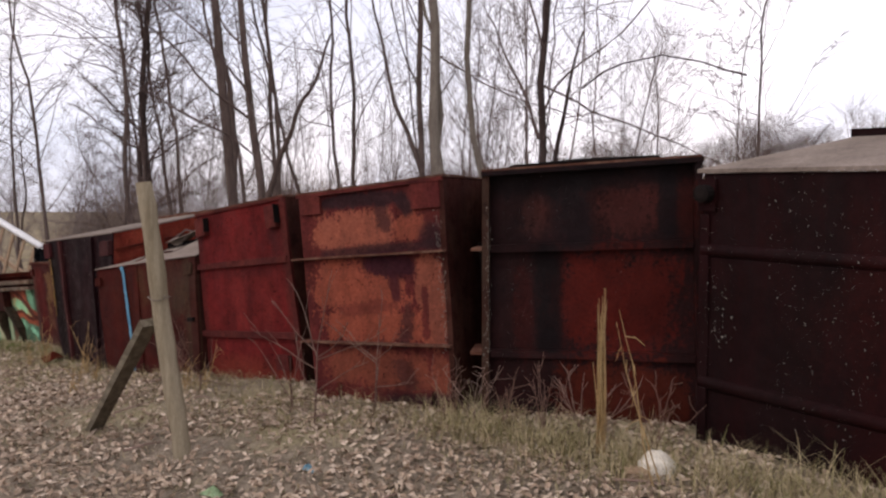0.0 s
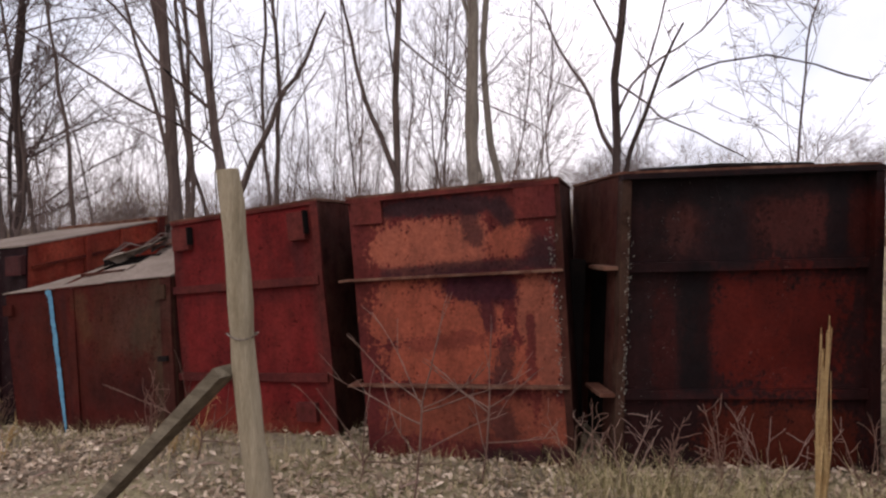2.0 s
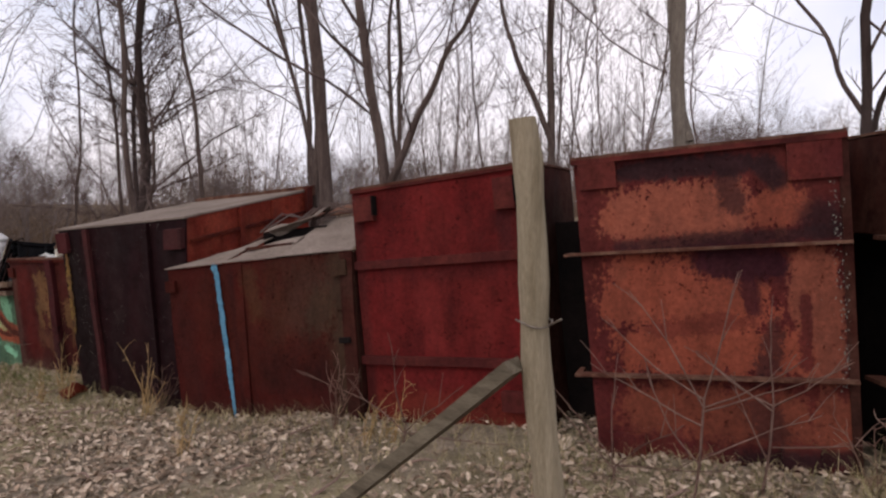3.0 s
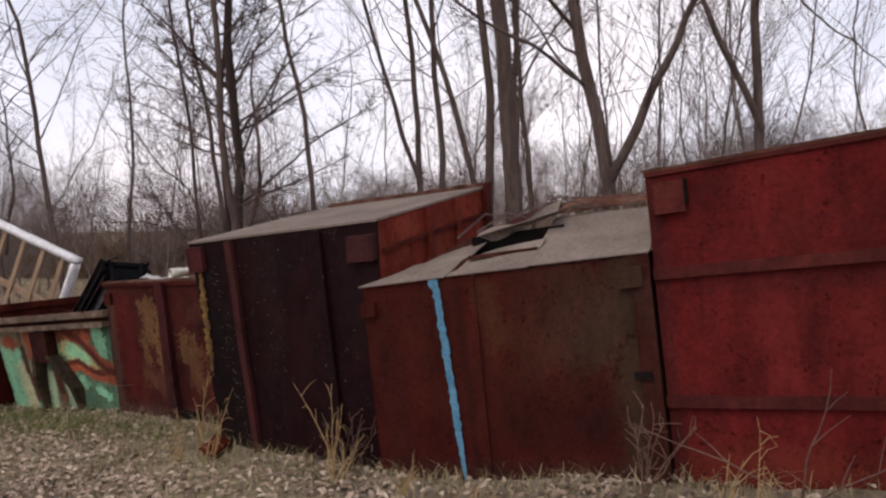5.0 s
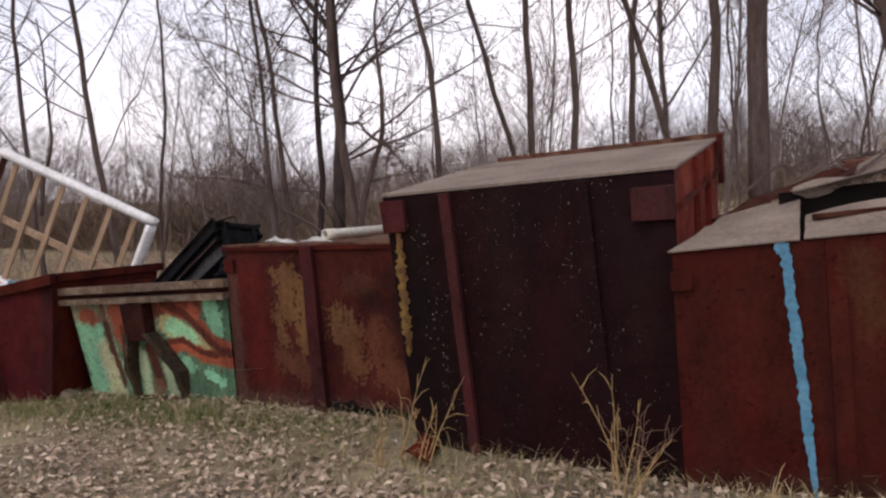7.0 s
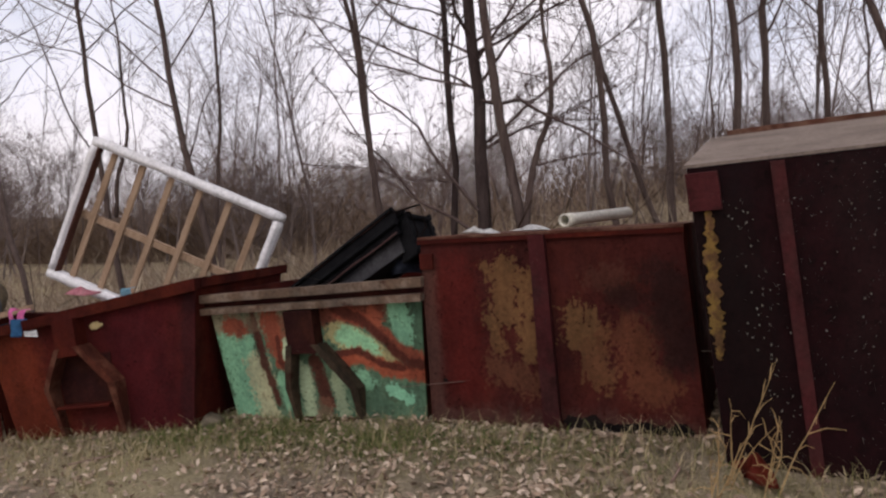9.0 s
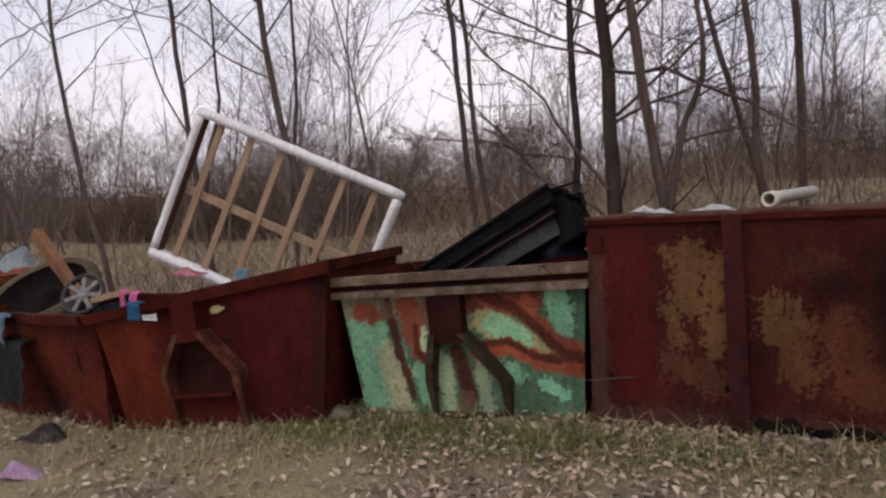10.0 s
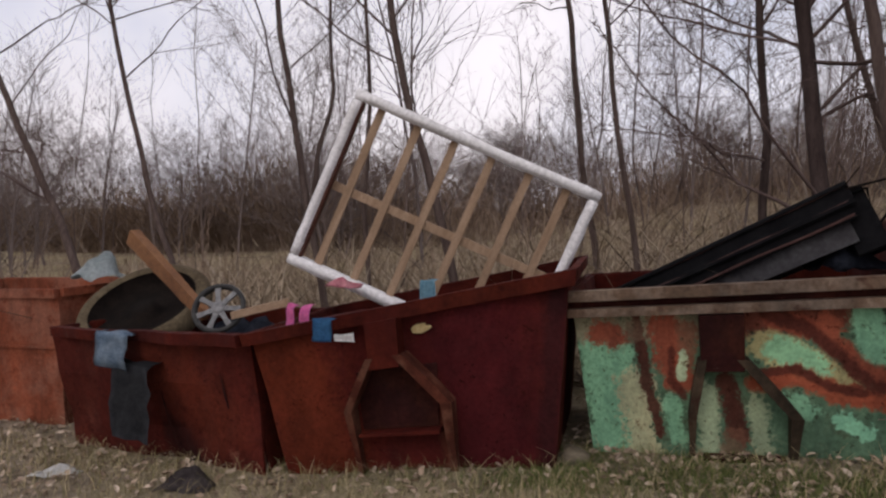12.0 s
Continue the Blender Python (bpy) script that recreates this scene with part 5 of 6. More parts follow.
def old_tyre():
    """A big worn muddy tyre, tilted up on the heap."""
    r = thing("old_tyre", (-17.72, 4.32, -0.07), "large muddy brown old tyre tilted on the heap", "tyre")
    m = pose(0, 0, 0.08, 31, 8, -6)

    def ring(name, profile, mat, label=""):
        bm = bmesh.new()
        rows = []
        for k in range(40):
            t = 2 * math.pi * k / 40
            rows.append([bm.verts.new(m @ Vector((q * math.cos(t), q * math.sin(t), z))) for q, z in profile])
        for p, q in zip(rows, rows[1:] + rows[:1]):
            for i in range(len(profile) - 1):
                bm.faces.new([p[i], p[i + 1], q[i + 1], q[i]])
        part(name, bm, mat, r, label, smooth=True)

    ring("tread", [(0.43, -0.09), (0.50, -0.085), (0.54, -0.03), (0.54, 0.03), (0.51, 0.08), (0.46, 0.09), (0.43, 0.07)], M_MUD, "muddy brown rounded rim")
    ring("dish", [(0.43, 0.068), (0.41, -0.02), (0.30, -0.04), (0.12, -0.03), (0.10, 0.02), (0.001, 0.025)], M_DARKMUD, "dark dished centre")
    ring("bottom", [(0.001, -0.09), (0.43, -0.09)], M_DARKMUD)


def hubcap():
    r = thing("hubcap", (-16.65, 3.94, 0.13), "grey plastic hubcap with open spokes", "hubcap")
    m = pose(0, 0, 0, 58, 0, 20)
    bm = bmesh.new()
    rows = []
    for k in range(32):
        t = 2 * math.pi * k / 32
        rows.append([bm.verts.new(m @ Vector((q * math.cos(t), q * math.sin(t), z))) for q, z in ((0.155, 0.0), (0.165, 0.02), (0.185, 0.02), (0.195, 0.0), (0.185, -0.02), (0.155, -0.02))])
    for p, q in zip(rows, rows[1:] + rows[:1]):
        for i in range(6):
            bm.faces.new([p[i], p[(i + 1) % 6], q[(i + 1) % 6], q[i]])
    part("rim", bm, M_BLACKPLASTIC, r, "blackened rim", smooth=True)
    for k in range(7):
        t = 2 * math.pi * k / 7
        bm = bmesh.new()
        rows = []
        for s, h in ((0.03, 0.022), (0.10, 0.016), (0.158, 0.022)):
            rows.append([bm.verts.new(m @ Vector((s * math.cos(t) - e * h * math.sin(t), s * math.sin(t) + e * h * math.cos(t), z))) for e, z in ((-1, 0.01), (1, 0.01), (1, -0.006), (-1, -0.006))])
        for p, q in zip(rows, rows[1:]):
            for i in range(4):
                bm.faces.new([p[i], p[(i + 1) % 4], q[(i + 1) % 4], q[i]])
        bm.faces.new(rows[0])
        bm.faces.new(rows[-1])
        part("spoke", bm, M_GREYPLASTIC, r)
    bm = tube_path(bmesh.new(), [m @ Vector((0, 0, z)) for z in (-0.006, 0.016, 0.022)], [0.045, 0.045, 0.03], 16)
    part("hub", bm, M_GREYPLASTIC, r)


def board(name, label, category, a, b, width, thick, mat, seed=1, taper=1.0, up=(0, 0, 1)):
    """A worn wooden board or beam from a to b."""
    a, b = Vector(a), Vector(b)
    d = (b - a).normalized()
    side = d.cross(Vector(up)).normalized()
    nrm = side.cross(d)
    bm = bmesh.new()
    rows = []
    for i in range(13):
        s = i / 12
        k = 1 + (taper - 1) * s
        wob = [0.06 * noise.noise(Vector((s * 6 + seed, e * 3.0, seed))) for e in range(4)]
        rows.append([bm.verts.new((b - a) * s + side * sx * width / 2 * (k + wob[q]) + nrm * sz * thick / 2 * (k + wob[q])) for q, (sx, sz) in enumerate(((-1, -1), (1, -1), (1, 1), (-1, 1)))])
    for p, q in zip(rows, rows[1:]):
        for i in range(4):
            bm.faces.new([p[i], p[(i + 1) % 4], q[(i + 1) % 4], q[i]])
    bm.faces.new(rows[0])
    bm.faces.new(rows[-1])
    bmesh.ops.bevel(bm, geom=[e for e in bm.edges if e.calc_face_angle(0) > 1.2], offset=min(thick, width) * 0.12, segments=2, affect="EDGES")
    ob = tagged(part(name, bm, mat, None, label), label, category)
    ob.location = a
    return ob


def pvc_pipe():
    r = thing("plastic_pipe", (-11.36, 4.28, 0.934), "short off-white plastic pipe lying on the bin", "pipe")
    a, b = Vector((0, 0, 0)), Vector((0.22, 0.92, 0.045))
    d = (b - a).normalized()
    x = d.orthogonal().normalized()
    y = d.cross(x)
    bm = bmesh.new()
    rows = []
    for p, q in ((a + d * 0.03, 0.032), (a, 0.032), (a, 0.043), (a + d * 0.10, 0.043), (a + d * 0.105, 0.039), (b, 0.039), (b, 0.031), (a + d * 0.2, 0.031)):
        rows.append([bm.verts.new(p + (x * math.cos(t) + y * math.sin(t)) * q) for t in [2 * math.pi * k / 20 for k in range(20)]])
    for p, q in zip(rows, rows[1:] + rows[:1]):
        for k in range(20):
            bm.faces.new([p[k], p[(k + 1) % 20], q[(k + 1) % 20], q[k]])
    part("pipe", bm, M_PVC, r, smooth=True)


box_spring()
car_seat()
old_tyre()
hubcap()
pvc_pipe()
board("wooden_beam", "splintered orange-brown wooden beam end", "beam", (-17.96, 4.43, 0.59), (-16.97, 4.17, 0.03), 0.09, 0.13, M_ORANGEWOOD, 3, 0.7)
board("wooden_handle", "short pale wooden handle on the heap", "handle", (-16.52, 3.92, 0.09), (-16.16, 4.09, 0.19), 0.05, 0.05, M_SLAT, 6)
cloth("plastic_bag", "crumpled pale blue-white plastic bag on the heap", "bag", (-18.47, 4.56, 0.19), (0.34, 0.32), M_BAG, 3, 0.19)
cloth("denim_rag", "pale blue denim rag draped over the rim", "cloth", (-17.22, 3.53, -0.10), (0.30, 0.34), M_DENIM, 5, hang=True)
cloth("rubber_mat", "black rubber mat hanging down the bin", "mat", (-17.08, 3.56, -0.39), (0.34, 0.72), M_RUBBER, 8, hang=True)
cloth("pink_cloth", "bright pink cloth strip hanging over the rim", "cloth", (-15.88, 3.72, 0.17), (0.07, 0.22), M_PINK, 11, hang=True)
cloth("pink_cloth", "bright pink cloth strip hanging over the rim", "cloth", (-15.79, 3.74, 0.16), (0.06, 0.24), M_PINK, 12, hang=True)
cloth("pink_cloth", "pale pink rag caught on the bed frame", "cloth", (-15.91, 4.42, 0.28), (0.22, 0.20), M_PALEPINK, 13, 0.05, 20)
cloth("blue_cloth", "blue cloth hanging over the bin rim", "cloth", (-15.50, 3.50, 0.16), (0.14, 0.19), M_BLUECLOTH, 15, hang=True)
cloth("blue_rag", "pale blue rag tied on a slat", "cloth", (-15.17, 4.26, 0.33), (0.11, 0.22), M_LIGHTBLUE, 17, hang=True)
cloth("white_tag", "white paper tag stuck under the rim", "paper", (-15.37, 3.53, 0.10), (0.11, 0.07), M_PAPER, 19, hang=True, n=4)
cloth("jacket", "dark blue-black jacket slumped by the seat", "jacket", (-12.70, 4.76, 0.51), (0.30, 0.42), M_NAVY, 23, 0.15, 30)
cloth("black_sack", "heap of dark sacks inside the bin", "sack", (-16.85, 4.54, -0.30), (1.2, 1.0), M_NAVY, 25, 0.16, 0, n=14)
cloth("scrap_heap", "mixed rusty scrap filling the bin", "scrap", (-15.08, 4.63, -0.30), (1.5, 1.0), M_SIDE, 29, 0.14, 10, n=16)
cloth("scrap_heap", "mixed dark scrap filling the green bin", "scrap", (-13.31, 4.99, 0.01), (1.4, 1.0), M_SIDE, 33, 0.14, 5, n=16)
cloth("paper_scrap", "white paper scrap on the bin top", "paper", (-12.1, 4.62, 0.84), (0.20, 0.10), M_PAPER, 35, 0.03, 10)
cloth("paper_scrap", "white paper scrap on the bin top", "paper", (-11.68, 4.6, 0.86), (0.26, 0.10), M_PAPER, 37, 0.03, 30)
cloth("white_rag", "white cloth rag on the bin rim", "cloth", (-12.0, 4.6, 0.84), (0.12, 0.1), M_PAPER, 39, 0.03, 0)

# ---- things on the ground ----
cloth("dark_rag", "crumpled dark grey rag on the grass", "cloth", (-16.45, 3.42, ground_z(-16.45, 3.42)), (0.36, 0.26), M_DARKRAG, 41, 0.10, 20)
cloth("white_litter", "crumpled white paper litter on the grass", "litter", (-17.55, 3.33, ground_z(-17.55, 3.33)), (0.34, 0.09), M_PAPER, 43, 0.045, 30)
cloth("pink_litter", "faded pink and lilac cloth on the ground", "cloth", (-15.92, 2.84, ground_z(-15.92, 2.84)), (0.40, 0.09), M_LILAC, 45, 0.07, 20)
cloth("green_litter", "pale green plastic scrap on the ground", "litter", (-13.91, 2.30, ground_z(-13.91, 2.30)), (0.24, 0.07), M_GREENLIT, 47, 0.03, 30)
cloth("blue_litter", "pale blue plastic scrap among leaves", "litter", (-3.62, 2.84, ground_z(-3.62, 2.84)), (0.12, 0.08), M_LIGHTBLUE, 49, 0.04, 10)
cloth("green_litter", "pale green plastic scrap among leaves", "litter", (-3.83, 2.23, ground_z(-3.83, 2.23)), (0.14, 0.08), M_GREENLIT, 51, 0.03, 10)
cloth("brown_litter", "crumpled tan paper at the foot of a bin", "litter", (-3.50, 4.16, ground_z(-3.50, 4.16)), (0.14, 0.10), M_SLAT, 53, 0.05, 10)
cloth("brown_litter", "orange-brown metal scrap at a bin foot", "scrap", (-10.22, 3.80, ground_z(-10.22, 3.80) + 0.03), (0.18, 0.26), M_BRIGHT, 55, 0.10, 10)


def stone(name, at, size, mat, seed, label):
    bm = bmesh.new()
    bmesh.ops.create_icosphere(bm, subdivisions=3, radius=1)
    for v in bm.verts:
        k = 1 + 0.35 * noise.noise(v.co * 1.3 + Vector((seed, 0, 0))) + 0.12 * noise.noise(v.co * 3.5)
        v.co = Vector((v.co.x * size[0], v.co.y * size[1], v.co.z * size[2])) * k
    ob = tagged(part(name, bm, mat, None, label, smooth=True), label, "stone")
    ob.location = at


stone("white_stone", (-1.71, 3.95, ground_z(-1.71, 3.95) + 0.03), (0.105, 0.09, 0.095), M_STONE, 4, "pale cream lump of stone on dry grass")
stone("brown_stone", (-1.78, 3.88, ground_z(-1.78, 3.88) + 0.0), (0.11, 0.09, 0.04), M_SLAT, 7, "brown lump beside the pale stone")
stone("brown_stone", (-14.14, 4.13, ground_z(-14.14, 4.13) + 0.02), (0.10, 0.09, 0.07), M_BRACE, 9, "dull brown stone between the skip bins")

# ---- fence post and its brace ----
def fence_post():
    r = thing("fence_post", (-4.63, 2.52, -0.25), "weathered grey-tan wooden fence post, leaning", "fence post")
    o = Vector(r.location)
    bm = bmesh.new()
    pts, rad = [], []
    for i in range(14):
        s = i / 13
        pts.append(Vector((-4.63 - 0.105 * s + 0.012 * math.sin(s * 9), 2.52 - 0.23 * s, -0.25 + 2.10 * s)) - o)
        rad.append(0.066 - 0.009 * s + 0.0025 * math.sin(i * 2.2))
    rad[-1] *= 0.93
    tube_path(bm, pts, rad, 14)
    for v in bm.verts:
        v.co += Vector((1, 1, 0)) * 0.006 * noise.noise(v.co * 6)
    part("post", bm, M_POST, r, smooth=False)
    bm = tube_path(bmesh.new(), [pts[8] + Vector((0.072 * math.cos(t), 0.072 * math.sin(t), 0.012 * math.sin(2 * t))) for t in np.linspace(0, 6.2, 20)] + [pts[8] + Vector((0.13, -0.03, 0.03))], 0.0045, 5)
    part("wire_tie", bm, M_WIRE, r, "rusty twisted wire tie")


fence_post()
board("brace_plank", "grey weathered plank propped against the post", "plank", (-4.76, 2.33, 0.87), (-6.19, 2.50, -0.34), 0.06, 0.11, M_BRACE, 12, 1.0, (0, 1, 0))


# ---- dry stalks and shrubs ----
def stalk(name, at, height, lean, mat, seed, blades=5, label="tall dry straw stalk"):
    rng = random.Random(seed)
    x, y = at
    root = Vector((x, y, ground_z(x, y) - 0.02))
    bm = bmesh.new()
    for k in range(blades):
        h = height * (1 if k == 0 else rng.uniform(0.35, 0.9))
        d = Vector((lean + rng.gauss(0, 0.10), rng.gauss(0, 0.10), 1)).normalized()
        p = Vector((rng.gauss(0, 0.02), rng.gauss(0, 0.02), 0))
        pts = [p]
        for i in range(7):
            d = (d + Vector((rng.gauss(0, 0.07), rng.gauss(0, 0.07), -0.02))).normalized()
            pts.append(pts[-1] + d * h / 7)
        tube_path(bm, pts, [0.0055 * (1 - i / 9) for i in range(8)], 4)
        for i in range(2, 7):
            e = pts[i] + Vector((rng.gauss(0, 0.06), rng.gauss(0, 0.04), rng.uniform(-0.1, 0.12)))
            tube_path(bm, [pts[i], (pts[i] + e) / 2 + Vector((0, 0, 0.02)), e], [0.0035, 0.0025, 0.0012], 3)
    ob = tagged(part(name, bm, mat, None, label), label, "weed", "dry weeds by the bins")
    ob.location = root


def plume(at, height, seed):
    """A thick ragged straw plume."""
    rng = random.Random(seed)
    x, y = at
    bm = bmesh.new()
    for k in range(46):
        h = height * rng.uniform(0.35, 1.0)
        p = Vector((rng.gauss(0, 0.015), rng.gauss(0, 0.015), 0))
        q = Vector((rng.gauss(0, 0.016), rng.gauss(0, 0.016), h))
        tube_path(bm, [p, p.lerp(q, 0.5) + Vector((rng.gauss(0, 0.012), 0, 0)), q], [0.006, 0.005, 0.002], 3)
    ob = tagged(part("straw_plume", bm, M_STRAWDARK, None), "tall ragged golden straw plume", "weed", "dry weeds by the bins", "stuff")
    ob.location = (x, y, ground_z(x, y) - 0.02)


def shrub(at, height, seed, mat, spread=0.9, label="small bare shrub with thin branching twigs", kids=6, toward=(0, 0, 1)):
    w = Wood(seed)
    x, y = at
    for k in range(6):
        d = Vector((w.rng.gauss(0, 0.35) * spread, w.rng.gauss(0, 0.15), 1)) + Vector(toward)
        w.limb(Vector((0, 0, 0)), d, height * w.rng.uniform(0.6, 1.0), 0.0048, 1, 2, 0.12, 0.14, kids, 0.3)
    v, fc = w.thin
    ob = new("shrub", mesh_of("shrub", v, fc, mat, True))
    tagged(ob, label, "shrub", "shrubs before the bins").location = (x, y, ground_z(x, y) - 0.02)


# ---- trees ----
class Wood:
    """Collects tapered tubes as vertices and faces."""

    def __init__(self, seed, reach=0.40, coarse=False):
        self.reach, self.coarse = reach, coarse
        self.rng = random.Random(seed)
        self.thick, self.thin = ([], []), ([], [])

    def tube(self, pts, r0, r1):
        sides = 7 if r0 > 0.06 else 5 if r0 > 0.025 else 3
        verts, faces = self.thick if r0 > 0.028 else self.thin
        base = len(verts)
        n = len(pts)
        for i, p in enumerate(pts):
            d = (pts[min(i + 1, n - 1)] - pts[max(i - 1, 0)]).normalized()
            a = d.orthogonal().normalized()
            b = d.cross(a)
            r = r0 + (r1 - r0) * i / (n - 1)
            for k in range(sides):
                t = 2 * math.pi * k / sides
                verts.append(tuple(p + (a * math.cos(t) + b * math.sin(t)) * r))
        for i in range(n - 1):
            for k in range(sides):
                q = base + i * sides
                faces.append((q + k, q + (k + 1) % sides, q + sides + (k + 1) % sides, q + sides + k))

    def limb(self, start, direction, length, r, level, levels, up=0.25, wander=0.16, kids=7, low=0.25):
        rng = self.rng
        n = (6, 4, 2)[min(level, 2)] if self.coarse else (9, 7, 5, 3)[min(level, 3)]
        pts, d = [Vector(start)], Vector(direction).normalized()
        for i in range(n):
            d = (d + Vector((rng.gauss(0, wander), rng.gauss(0, wander), rng.gauss(0, wander) + up * 0.25)) * (0.5 if level == 0 else 1)).normalized()
            pts.append(pts[-1] + d * (length / n))
        if not self.coarse and level < 2:
            # crooked growth: halve the steps and let the wood sway and kink
            fine = [pts[0]]
            for p, q in zip(pts, pts[1:]):
                fine += [p.lerp(q, 0.5), q]
            sway, kink = ((0.12, 0.04) if level == 0 else (0.16, 0.09))
            origin = Vector((r * 900, length * 31, level * 7.3))
            for i, p in enumerate(fine):
                grow = min(1.0, i / 4)
                fine[i] = p + (noise.noise_vector(p * 0.55 + origin) * sway + noise.noise_vector(p * 1.9 + origin) * kink) * grow * min(1.0, length / 2.5)
            pts, n = fine, 2 * n
        tip = r * (0.35 if level == 0 else 0.3)
        self.tube(pts, r, max(tip, 0.002))
        if level >= levels:
            return
        count = int(kids * 1.9) if level == 0 else max(5, int(kids * (0.75 if level == 1 else 0.5)))
        for _ in range(count):
            s = low + (1 - low) * rng.random() ** 0.8 if level == 0 else 0.2 + 0.8 * rng.random()
            q = min(int(s * n), n - 1)
            p = pts[q].lerp(pts[q + 1], s * n - q)
            along = (pts[q + 1] - pts[q]).normalized()
            side = Vector((rng.gauss(0, 1), rng.gauss(0, 1), rng.gauss(0, 0.5))).normalized()
            out = (along * rng.uniform(0.35, 0.8) + side * 0.75 + Vector((0, 0, up))).normalized()
            rr = max(0.0065 if self.coarse else 0.0028, (r + (tip - r) * s) * rng.uniform(0.26, 0.46))
            self.limb(p, out, length * (1 - 0.5 * s) * self.reach * rng.uniform(0.7, 1.3), rr, level + 1, levels, up, wander * 1.3, kids, low)


def tree(base, through_point, height, r, mat, seed, kids=9, levels=3, up=0.25, limbs=(), low=0.3, reach=0.42, label="bare deciduous tree with fine winter twigs"):
    """Trunk from base through a higher point; limbs: extra (from height share, to point, radius)."""
    w = Wood(seed, reach)
    b, t = Vector(base), Vector(through_point)
    d = (t - b).normalized()
    b.z = ground_z(b.x, b.y) - 0.08
    r *= 0.66
    w.limb(Vector((0, 0, 0)), d, height, r, 0, levels, 0.04, 0.05, kids, low)
    for share, to, rr in limbs:
        p = d * height * share
        end = Vector(to) - b
        w.limb(p, end - p, (end - p).length * 1.2, rr * 0.8, 1, levels, 0.12, 0.07, kids, low)
    root = thing("tree", b, label, "tree", "bare trees behind the bins")
    for nm, data, mt in (("trunk", w.thick, mat), ("crown", w.thin, M_TWIG)):
        if data[0]:
            ob = new(nm, mesh_of(nm, data[0], data[1], mt, True))
            ob.parent = root
    return root


tree((-7.35, 5.35, 0), (-7.98, 5.35, 3.46), 8.5, 0.095, M_BARK, 1, 9, 3, limbs=[(0.21, (-6.6, 5.35, 3.3), 0.055)])
tree((-8.35, 5.55, 0), (-8.72, 5.45, 3.03), 9.5, 0.125, M_BARK, 2, 8, 3, low=0.42, label="tall bare tree with a straight grey-brown trunk")
tree((-8.75, 5.75, 0), (-8.98, 5.7, 3.03), 8.5, 0.075, M_BARK, 22, 7, 3, low=0.4)
tree((-8.3, 6.1, 0), (-9.95, 6.1, 3.38), 7.5, 0.060, M_BARK, 3, 10, 3)
tree((-4.58, 5.61, 0.01), (-5.11, 5.61, 3.69), 9.5, 0.105, M_PALEBARK, 4, 7, 3, low=0.35, limbs=[(0.22, (-5.53, 5.56, 3.91), 0.045)], label="tall bare tree with pale blotched bark")
tree((-4.93, 6.66, 0.01), (-5.06, 6.66, 4.00), 9.0, 0.072, M_PALEBARK, 5, 8, 3, low=0.3)
tree((-3.73, 5.81, 0.01), (-3.70, 5.81, 3.57), 8.5, 0.068, M_DARKBARK, 6, 9, 3, low=0.25, limbs=[(0.26, (-4.53, 5.76, 3.41), 0.03), (0.22, (-3.08, 5.76, 3.01), 0.035)], label="slim dark bare tree with spreading limbs")
tree((-6.78, 7.46, 0.01), (-6.88, 7.46, 4.48), 9.5, 0.085, M_BARK, 7, 9, 3, limbs=[(0.23, (-7.73, 7.46, 4.61), 0.05)])
tree((-12.55, 6.25, 0), (-12.98, 6.25, 3.31), 9.5, 0.115, M_DARKBARK, 8, 30, 3, up=-0.08, low=0.19, reach=0.24, limbs=[(0.13, (-14.2, 6.0, 1.95), 0.024), (0.16, (-14.6, 6.1, 3.1), 0.022)], label="dark bare tree crowded with level side branches")
tree((-13.05, 6.5, 0), (-13.2, 6.5, 3.3), 8.5, 0.065, M_DARKBARK, 28, 24, 3, up=-0.04, low=0.20, reach=0.20)
tree((-11.85, 5.9, 0), (-12.47, 5.9, 2.77), 8.5, 0.085, M_BARK, 9, 12, 3, limbs=[(0.16, (-11.95, 5.85, 2.9), 0.045)])
tree((-15.37, 5.88, -0.04), (-16.13, 5.86, 3.30), 8.0, 0.075, M_BARK, 10, 9, 3)
tree((-16.83, 5.85, -0.04), (-17.25, 5.84, 2.80), 8.0, 0.062, M_BARK, 11, 9, 3, limbs=[(0.24, (-16.67, 5.80, 2.99), 0.035)])
tree((-18.72, 6.12, -0.04), (-19.69, 6.10, 3.13), 8.0, 0.062, M_BARK, 12, 9, 3)
tree((-19.91, 5.99, -0.04), (-21.46, 5.95, 2.89), 7.5, 0.09, M_BARK, 13, 9, 3)
tree((-14.14, 7.21, -0.04), (-14.58, 7.20, 2.87), 8.0, 0.055, M_BARK, 14, 10, 3)
tree((-11.2, 6.5, 0), (-11.8, 6.5, 3.22), 8.0, 0.06, M_BARK, 15, 9, 3)
tree((-11.1, 8.2, 0), (-11.33, 8.2, 3.21), 9.0, 0.08, M_BARK, 16, 9, 3)
tree((-10.45, 7.7, 0), (-10.44, 7.7, 2.96), 9.0, 0.075, M_BARK, 17, 8, 3)
tree((-10.3, 9.2, 0), (-10.35, 9.2, 2.9), 9.0, 0.08, M_BARK, 18, 8, 3)
tree((-11.2, 9.5, 0), (-12.9, 9.5, 5.2), 9.0, 0.07, M_BARK, 19, 9, 3)
tree((-14.74, 8.25, -0.04), (-15.26, 8.23, 3.62), 9.0, 0.07, M_BARK, 20, 10, 3)
tree((-17.99, 8.59, -0.04), (-18.20, 8.59, 3.62), 8.0, 0.06, M_BARK, 21, 10, 3)
tree((-9.6, 8.5, 0), (-9.9, 8.5, 3.5), 8.5, 0.06, M_BARK, 23, 9, 3)
tree((-2.53, 7.76, 0.01), (-2.48, 7.76, 3.01), 4.2, 0.035, M_TWIG, 24, 8, 3, label="thin bare sapling behind the dark bin")


